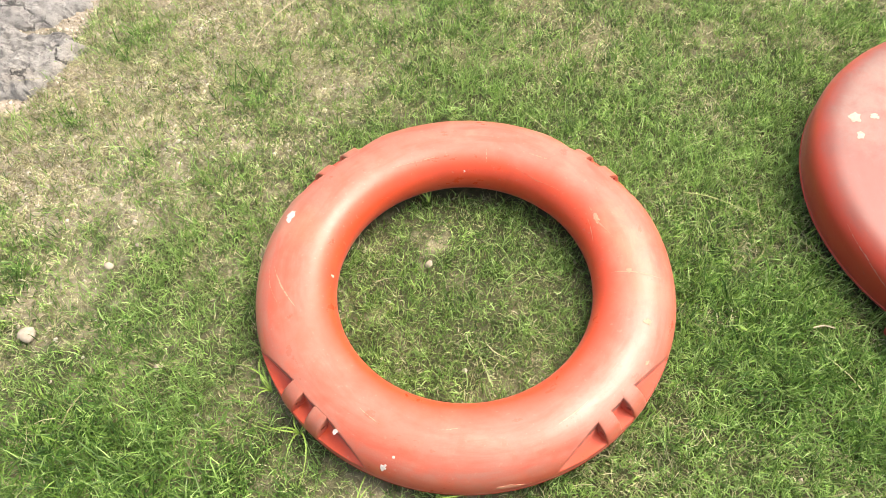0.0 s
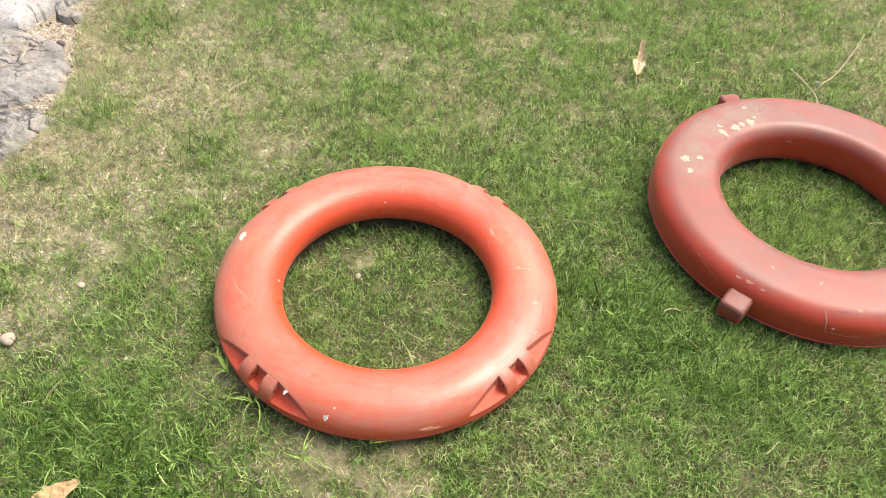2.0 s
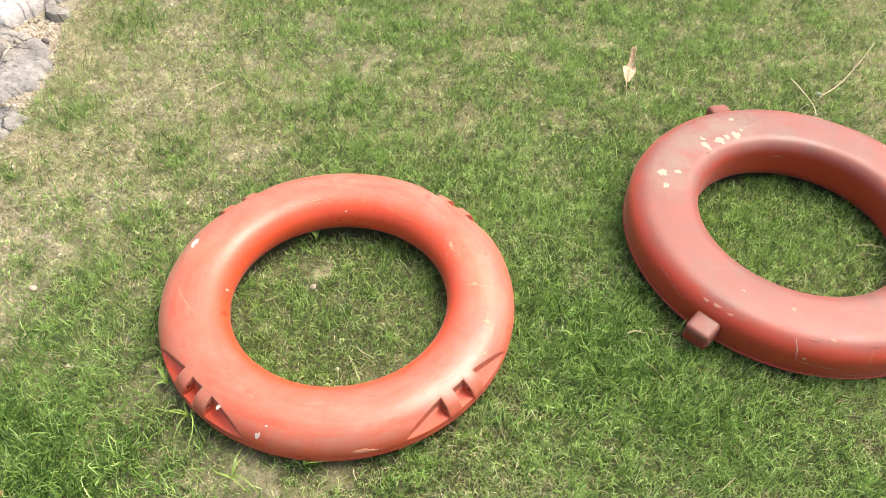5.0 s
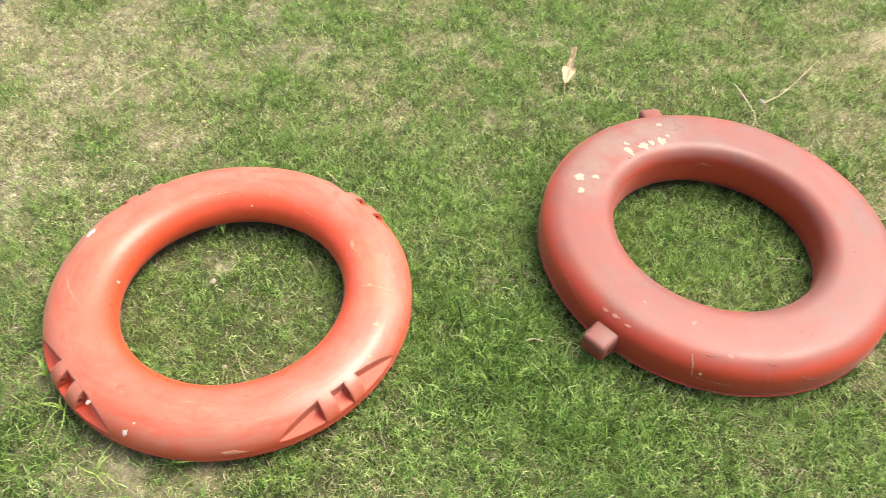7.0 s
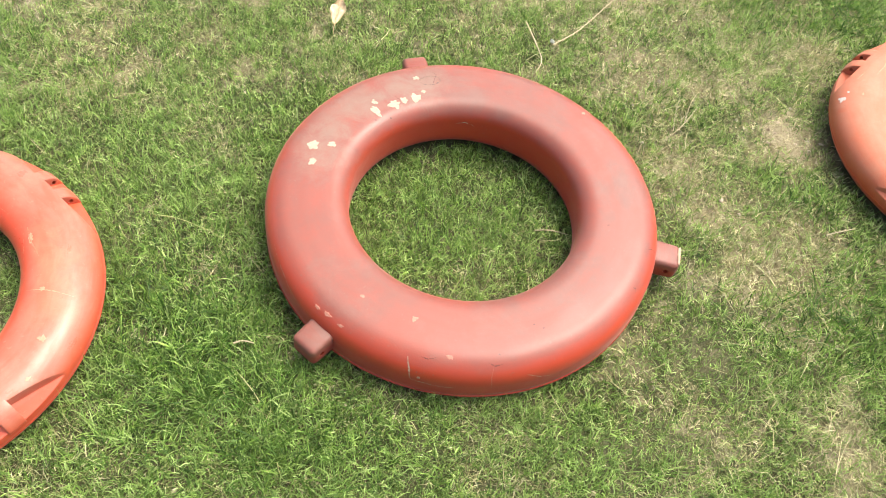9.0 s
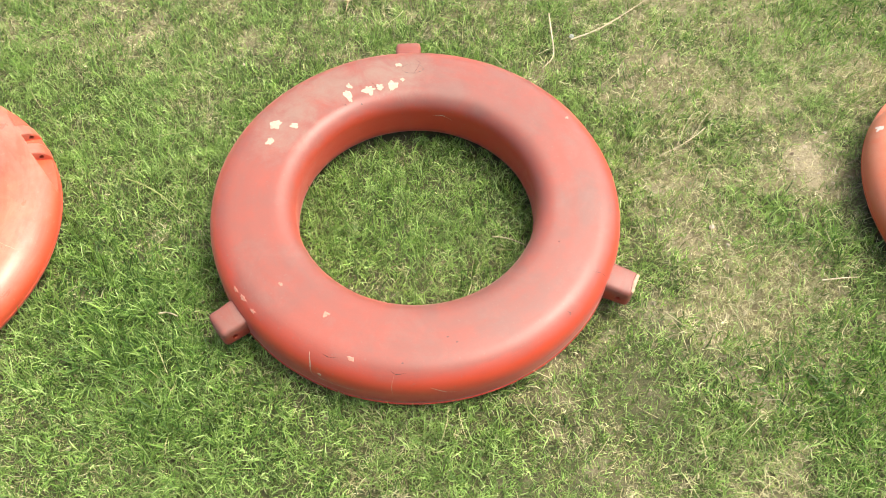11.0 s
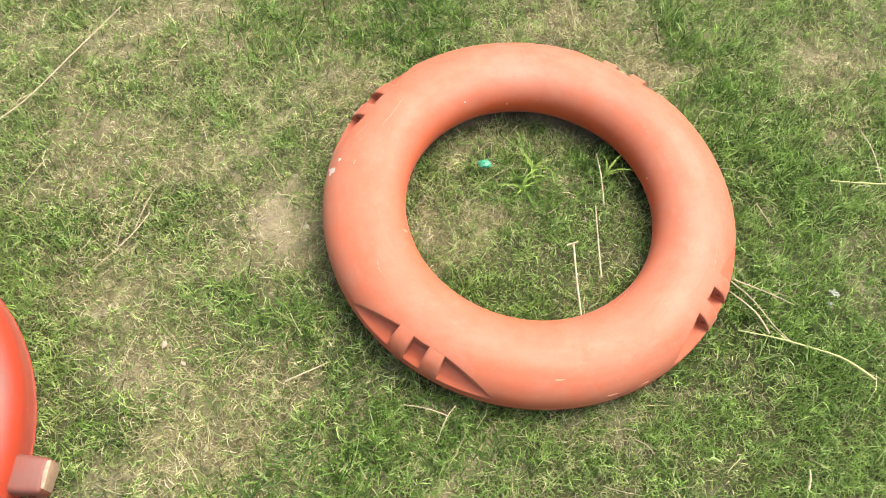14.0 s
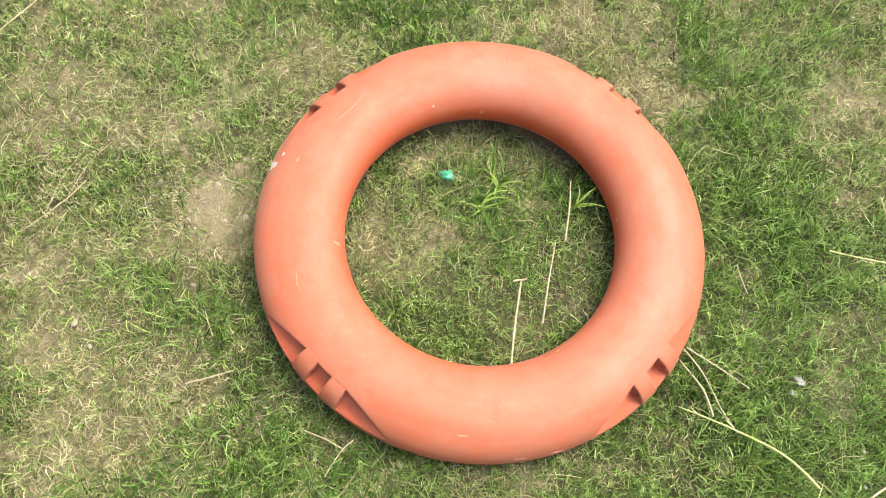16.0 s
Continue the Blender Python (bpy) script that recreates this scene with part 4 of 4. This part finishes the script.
pebble(0.101, 0.883, 0.016, pebble_pale, "small pale pebble lying in the grass", 1, 0.8)
pebble(-0.566, 0.705, 0.034, pebble_pale, "rough cream pebble on bare soil", 2)
pebble(-0.799, 1.781, 0.024, pebble_dark, "dark round pebble beside a stone slab", 3, 0.8)
pebble(1.671, 1.161, 0.013, pebble_pale, "flat tan pebble in worn grass", 4, 0.4)
pebble(1.70, 1.125, 0.009, pebble_pale, "small tan pebble in worn grass", 5, 0.4)
pebble(-0.47, 0.85, 0.018, pebble_pale, "small cream pebble in thin grass", 6)
pebble(-0.43, 0.90, 0.012, pebble_pale, "small cream pebble in thin grass", 7)
pebble(-0.33, 0.66, 0.012, pebble_pale, "small pale pebble in thin grass", 8)
pebble(-0.60, 1.76, 0.016, pebble_pale, "small tan pebble on sandy soil", 9)


def grit():
    """Loose gravel on the bare soil, in one mesh."""
    r = np.random.RandomState(5)
    x = np.concatenate([r.uniform(-1.0, 3.1, 70000), r.uniform(-1.0, -0.1, 45000)])
    y = np.concatenate([r.uniform(0.3, 2.4, 70000), r.uniform(0.9, 2.2, 45000)])
    bare = 1 - lushness(x, y)
    ok = (r.uniform(0, 1, len(x)) < bare ** 1.4 * np.where(x < 0.2, 1.0, 0.35) + 0.008) & near_walk(x, y)
    x, y = x[ok], y[ok]
    n = len(x)
    base = np.array([(1, 0, 0), (0.5, 0.85, 0), (-0.6, 0.7, 0), (-1, -0.1, 0), (-0.4, -0.9, 0), (0.6, -0.8, 0), (0.3, 0.2, 0.75), (-0.3, -0.1, 0.7)])
    size = 0.0012 + 0.0050 * r.uniform(0, 1, n) ** 3
    a = r.uniform(0, 6.28, n)
    p = base[None] * r.uniform(0.65, 1.3, (n, 8, 1)) * size[:, None, None]
    co = np.stack([p[..., 0] * np.cos(a)[:, None] - p[..., 1] * np.sin(a)[:, None], p[..., 0] * np.sin(a)[:, None] + p[..., 1] * np.cos(a)[:, None], p[..., 2]], -1)
    z = np.array([ground_height(u, v) for u, v in zip(x, y)])
    co += np.stack([x, y, z], 1)[:, None]
    tri = [(0, 1, 6), (1, 2, 6), (2, 7, 6), (2, 3, 7), (3, 4, 7), (4, 5, 7), (5, 6, 7), (5, 0, 6)]
    faces = (np.arange(n)[:, None, None] * 8 + np.array(tri)[None]).reshape(-1, 3)
    me = bpy.data.meshes.new("gravel")
    me.from_pydata(co.reshape(-1, 3).tolist(), [], faces.tolist())
    me.materials.append(grit_mix)
    return tagged(new("gravel", me), "fine tan grit scattered on bare soil", "gravel", kind="stuff")


grit()


# ---- stems, leaves and litter ----
def tube_bm(points, r0, r1, sides=6, nodes=0, per=6):
    """A thin stem through points, with slight swellings at its joints."""
    P = [Vector(p) for p in points]
    fine = []
    for i in range(len(P) - 1):
        a, b = P[max(i - 1, 0)], P[i]
        c, d = P[i + 1], P[min(i + 2, len(P) - 1)]
        for k in range(per):
            t = k / per
            fine.append(0.5 * ((2 * b) + (c - a) * t + (2 * a - 5 * b + 4 * c - d) * t * t + (3 * b - a - 3 * c + d) * t ** 3))
    fine.append(P[-1])
    bm = bmesh.new()
    rows = []
    for i, p in enumerate(fine):
        f = i / (len(fine) - 1)
        way = (fine[min(i + 1, len(fine) - 1)] - fine[max(i - 1, 0)]).normalized()
        u = way.cross(Vector((0, 0, 1)))
        u = u.normalized() if u.length > 1e-4 else Vector((1, 0, 0))
        w = u.cross(way)
        r = r0 + (r1 - r0) * f
        if nodes and i % nodes == 0:
            r *= 1.35
        rows.append([bm.verts.new(p + (u * math.cos(2 * math.pi * k / sides) + w * math.sin(2 * math.pi * k / sides)) * r) for k in range(sides)])
    for a, b in zip(rows, rows[1:]):
        for k in range(sides):
            bm.faces.new((a[k], a[(k + 1) % sides], b[(k + 1) % sides], b[k]))
    bm.faces.new(rows[0][::-1])
    bm.faces.new(rows[-1])
    bmesh.ops.recalc_face_normals(bm, faces=bm.faces)
    return bm


def stem(points, r0, r1, mat, label, nodes=0, name="dry_stem", z=0.006):
    pts = [(p[0], p[1], p[2] if len(p) > 2 else z + 0.004 * (k % 2)) for k, p in enumerate(points)]
    return lone(name, tube_bm([(x, y, h - 0.004) for x, y, h in pts], r0 * 0.85, r1 * 0.85, 6, nodes), mat, label, "stem", "loose dry stems")


pale, greenish = "thin pale dry stem lying on the grass", "pale green jointed grass runner lying on the lawn"
stem([(1.303, 1.70), (1.318, 1.62), (1.328, 1.56), (1.309, 1.51)], 0.0022, 0.0012, straw_pale, pale, z=0.012)
stem([(1.60, 1.90), (1.52, 1.79), (1.43, 1.68), (1.36, 1.615)], 0.0010, 0.0018, straw_pale, pale, z=0.012)
stem([(1.565, 1.307), (1.60, 1.335), (1.63, 1.37), (1.655, 1.40)], 0.0008, 0.0013, straw_pale, "branched pale dry root lying on worn grass", z=0.012)
stem([(1.63, 1.372), (1.655, 1.43), (1.679, 1.468)], 0.0009, 0.0005, straw_pale, pale, z=0.014)
stem([(1.60, 1.345), (1.615, 1.40), (1.635, 1.45)], 0.0008, 0.0005, straw_pale, pale, z=0.012)
stem([(1.269, 1.049), (1.30, 1.047), (1.333, 1.041)], 0.0016, 0.0008, straw_pale, pale, z=0.012)
stem([(0.734, 0.779), (0.75, 0.782), (0.768, 0.780)], 0.0022, 0.0012, straw_pale, pale, z=0.012)
stem([(0.554, 1.052), (0.60, 1.04), (0.65, 1.02), (0.688, 0.995)], 0.0012, 0.0010, stem_green, greenish, z=0.012)
stem([(1.858, 1.064), (1.89, 1.072), (1.925, 1.084)], 0.0018, 0.0009, straw_pale, pale, z=0.013)
stem([(2.343, 1.100, 0.006), (2.350, 1.16, 0.012), (2.362, 1.232, 0.016)], 0.0020, 0.0018, straw_pale, "stiff pale dry stalk standing inside an orange ring", 5)
stem([(2.350, 1.232, 0.016), (2.372, 1.236, 0.015)], 0.0022, 0.0014, straw_pale, pale)
stem([(2.393, 1.163), (2.405, 1.23), (2.421, 1.302)], 0.0017, 0.0012, straw_pale, pale, 6, z=0.014)
stem([(2.436, 1.302), (2.446, 1.36), (2.452, 1.412)], 0.0016, 0.0012, straw_pale, pale, 6, z=0.016)
stem([(2.590, 1.034), (2.645, 1.010), (2.708, 0.981), (2.745, 0.955), (2.78, 0.918)], 0.0012, 0.0030, stem_green, greenish, 7, z=0.016)
stem([(2.605, 1.130), (2.632, 1.085), (2.655, 1.03), (2.672, 0.995)], 0.0015, 0.0012, straw_pale, pale, z=0.014)
stem([(2.600, 1.105), (2.628, 1.06), (2.640, 1.02)], 0.0014, 0.0022, straw_pale, pale, z=0.016)
stem([(2.612, 1.125), (2.66, 1.09), (2.70, 1.062)], 0.0015, 0.0010, straw_pale, pale, z=0.018)
stem([(2.867, 1.291), (2.92, 1.276), (2.98, 1.268), (3.06, 1.262)], 0.0020, 0.0015, stem_green, greenish, 7, z=0.016)
stem([(2.975, 1.392), (2.974, 1.34), (2.962, 1.268)], 0.0014, 0.0010, straw_pale, pale, z=0.014)
stem([(2.712, 1.265), (2.714, 1.24), (2.722, 1.215)], 0.0012, 0.0009, straw_pale, pale, z=0.014)
stem([(2.883, 0.921), (2.86, 0.910), (2.838, 0.893), (2.815, 0.868)], 0.0019, 0.0016, straw_pale, pale, z=0.018)
stem([(2.795, 0.876), (2.803, 0.866), (2.819, 0.868)], 0.0018, 0.0042, straw_pale, "knobbly pale dry root stub on the grass", z=0.016)
stem([(2.838, 0.902), (2.862, 0.872), (2.889, 0.841), (2.905, 0.825)], 0.0024, 0.0018, straw_pale, pale, 6, z=0.020)
stem([(2.031, 0.998), (2.065, 0.985), (2.096, 0.969)], 0.0009, 0.0013, straw_pale, "forked thin dry twig lying on the grass", z=0.012)
stem([(2.110, 0.984), (2.092, 0.966), (2.07, 0.931)], 0.0012, 0.0008, straw_pale, pale, z=0.012)
stem([(2.605, 0.772), (2.612, 0.785), (2.619, 0.800)], 0.0022, 0.0014, straw_pale, pale, z=0.014)
stem([(2.370, 0.888), (2.383, 0.876), (2.393, 0.861)], 0.0010, 0.0010, straw_pale, pale, z=0.012)
stem([(-0.30, 1.51), (-0.265, 1.56), (-0.24, 1.595)], 0.0008, 0.0020, straw_pale, "pale split dry stalk on bare soil", z=0.008)
stem([(-0.325, 1.42), (-0.315, 1.47), (-0.30, 1.51)], 0.0011, 0.0014, straw_pale, pale, z=0.006)
stem([(-0.95, 1.75), (-0.90, 1.745), (-0.87, 1.72), (-0.862, 1.67)], 0.0016, 0.0022, straw_pale, "thin dry root lying over a stone slab", z=0.018)
stem([(-0.98, 1.58), (-0.93, 1.60), (-0.89, 1.635)], 0.0018, 0.0014, straw_pale, "thin dry root lying over a stone slab", z=0.018)


def leaf_sheet(length, width, fold, curl, seed, roll=0.0, rows=24, cols=14):
    """A dry leaf along +y with a folded midrib, a twisted tip and real thickness; roll winds its upper half into a quill."""
    bm = bmesh.new()
    layers = []
    for side in (0, 1):
        grid = []
        for j in range(rows + 1):
            f = j / rows
            w = width / 2 * (math.sin(math.pi * min(1, f ** 0.8 * (0.80 if roll else 0.96) + 0.03)) ** 0.8) * (1 + 0.35 * noise.noise((f * 5, seed, 0)))
            wind = roll * min(1.0, max(0.0, (f - 0.42) / 0.12))
            row = []
            for i in range(cols + 1):
                g = 2 * i / cols - 1
                x, z = w * g, fold * abs(w * g) * (1 - min(1.0, wind))
                if wind > 0.01:
                    r = w / wind * (1 + 0.12 * g)
                    x, z = r * math.sin(g * wind), r * (1 - math.cos(g * wind))
                z += curl * length * (f - 0.3) ** 2 + 0.006 * noise.noise((f * 9, g * 2, seed)) + side * 0.0009
                tw = 1.1 * curl * f
                row.append(bm.verts.new((x * math.cos(tw) - z * math.sin(tw) * 0.3, f * length, z + x * math.sin(tw))))
            grid.append(row)
        layers.append(grid)
    for n, grid in enumerate(layers):
        for j in range(rows):
            for i in range(cols):
                q = (grid[j][i], grid[j][i + 1], grid[j + 1][i + 1], grid[j + 1][i])
                bm.faces.new(q if n else q[::-1])
    a, b = layers
    loop = [(j, 0) for j in range(rows + 1)] + [(rows, i) for i in range(1, cols + 1)] + [(j, cols) for j in range(rows - 1, -1, -1)] + [(0, i) for i in range(cols - 1, 0, -1)]
    for (j0, i0), (j1, i1) in zip(loop, loop[1:] + loop[:1]):
        bm.faces.new((a[j0][i0], a[j1][i1], b[j1][i1], b[j0][i0]))
    bmesh.ops.recalc_face_normals(bm, faces=bm.faces)
    return bm


def dead_leaf(m, length, width, fold, curl, mat, label, seed, roll=0.0):
    leaf = thing("dead_leaf", m, label, "leaf")
    part("blade", leaf_sheet(length, width, fold, curl, seed, roll), mat, leaf)
    part("stalk", tube_bm([(0, 0.004, 0.001), (0.001, -0.010, 0.0), (0.003, -0.022, -0.004)], 0.0013, 0.0008, 6), mat, leaf)
    part("midrib", tube_bm([(0, 0, 0.0015), (0, length * 0.2, 0.0015), (0, length * 0.4, 0.0015)], 0.0009, 0.0005, 5), mat, leaf)
    return leaf


dead_leaf(pose(0.843, 1.648, 0.010, 27, 8, -9), 0.106, 0.035, 0.5, 0.25, leaf_dry, "curled tan dead leaf standing up in the grass", 2, 2.2)
dead_leaf(pose(-0.405, 0.352, 0.004, 3, -5, -60), 0.085, 0.046, 0.12, 0.12, leaf_brown, "flat brown dead leaf lying in thin grass", 5)


def sprig(x, y, seed, reach, mat, label, count=5, lean=None, z=-0.012):
    """A wild grass shoot with arching blades fanned from one base."""
    r = random.Random(seed)
    ob = thing("grass_sprig", pose(x, y, z), label, "grass shoot", "tall grass shoots")
    for k in range(count):
        az = r.uniform(0, 6.28) if lean is None else radians(lean) + r.uniform(-0.9, 0.9)
        ln = reach * r.uniform(0.5, 1.2)
        bow = r.uniform(-0.16, 0.16)
        bm = bmesh.new()
        rows = []
        for j in range(8):
            f = j / 7
            out, up = ln * (0.35 * f + 0.75 * f * f), ln * (1.25 * f - 1.1 * f * f) + 0.012
            az += bow
            w = 0.0011 * (1 - f ** 2) + 0.0003
            c = Vector((math.cos(az) * out, math.sin(az) * out, up))
            s = Vector((-math.sin(az), math.cos(az), 0)) * w
            d = Vector((0, 0, w * 0.5))
            rows.append([bm.verts.new(c - s + d), bm.verts.new(c), bm.verts.new(c + s + d)])
        for a, b in zip(rows, rows[1:]):
            for i in range(2):
                bm.faces.new((a[i], a[i + 1], b[i + 1], b[i]))
        part("blade", bm, mat, ob)
    return ob


shoot = "wild yellow-green grass shoot leaning against an orange ring"
sprig(-0.128, 0.622, 1, 0.070, shoot_green, shoot, 6, 150)
sprig(-0.072, 0.556, 2, 0.070, shoot_green, shoot, 7)
sprig(0.030, 0.440, 3, 0.050, shoot_green, "wild grass shoot arching beside an orange ring", 5)
sprig(0.145, 0.470, 4, 0.040, shoot_green, "wild grass shoot arching beside an orange ring", 3)
sprig(0.090, 1.015, 5, 0.060, shoot_green, "single upright grass shoot inside an orange ring", 3, 90)
sprig(2.455, 1.365, 6, 0.070, shoot_green, "wild grass shoot against the inside of a ring", 5, 10)
sprig(2.330, 1.400, 7, 0.060, shoot_green, "bushy wild grass shoot inside an orange ring", 7)
sprig(2.300, 1.360, 8, 0.055, shoot_green, "bushy wild grass shoot inside an orange ring", 6)


def crumple(x, y, size, mat, name, label, category, seed, flat=0.5, z=0.003):
    bm = bmesh.new()
    bmesh.ops.create_icosphere(bm, subdivisions=3, radius=size / 2)
    for v in bm.verts:
        k = 1 + 0.6 * noise.noise(v.co * (3.2 / size) + Vector((seed, 0, 0))) + 0.3 * noise.noise(v.co * (8 / size) + Vector((seed, 3, 0)))
        v.co = Vector((v.co.x * k, v.co.y * k * 0.75, v.co.z * k * flat))
    bmesh.ops.rotate(bm, verts=bm.verts, cent=(0, 0, 0), matrix=Matrix.Rotation(seed * 1.3, 3, "Z"))
    ob = lone(name, bm, mat, label, category, "", True, 25)
    ob.location = (x, y, z)
    return ob


crumple(1.362, 1.637, 0.0130, fluff_white, "paper_scrap", "small crumpled white scrap caught in the grass", "litter", 1)
crumple(2.784, 1.077, 0.0154, fluff_white, "paper_scrap", "small crumpled white scrap caught in the grass", "litter", 2)
crumple(2.769, 1.059, 0.0091, fluff_white, "paper_scrap", "tiny grey-white scrap caught in the grass", "litter", 3)
crumple(2.861, 0.972, 0.0063, fluff_white, "paper_scrap", "tiny grey-white scrap caught in the grass", "litter", 4)
crumple(2.913, 0.900, 0.0210, fluff_white, "paper_scrap", "crumpled white scrap caught in the grass", "litter", 5)
crumple(2.853, 0.920, 0.0056, fluff_white, "paper_scrap", "tiny grey-white scrap caught in the grass", "litter", 6)
crumple(2.245, 1.424, 0.022, scrap_green, "wrapper_scrap", "crumpled shiny green wrapper scrap inside a ring", "litter", 7)
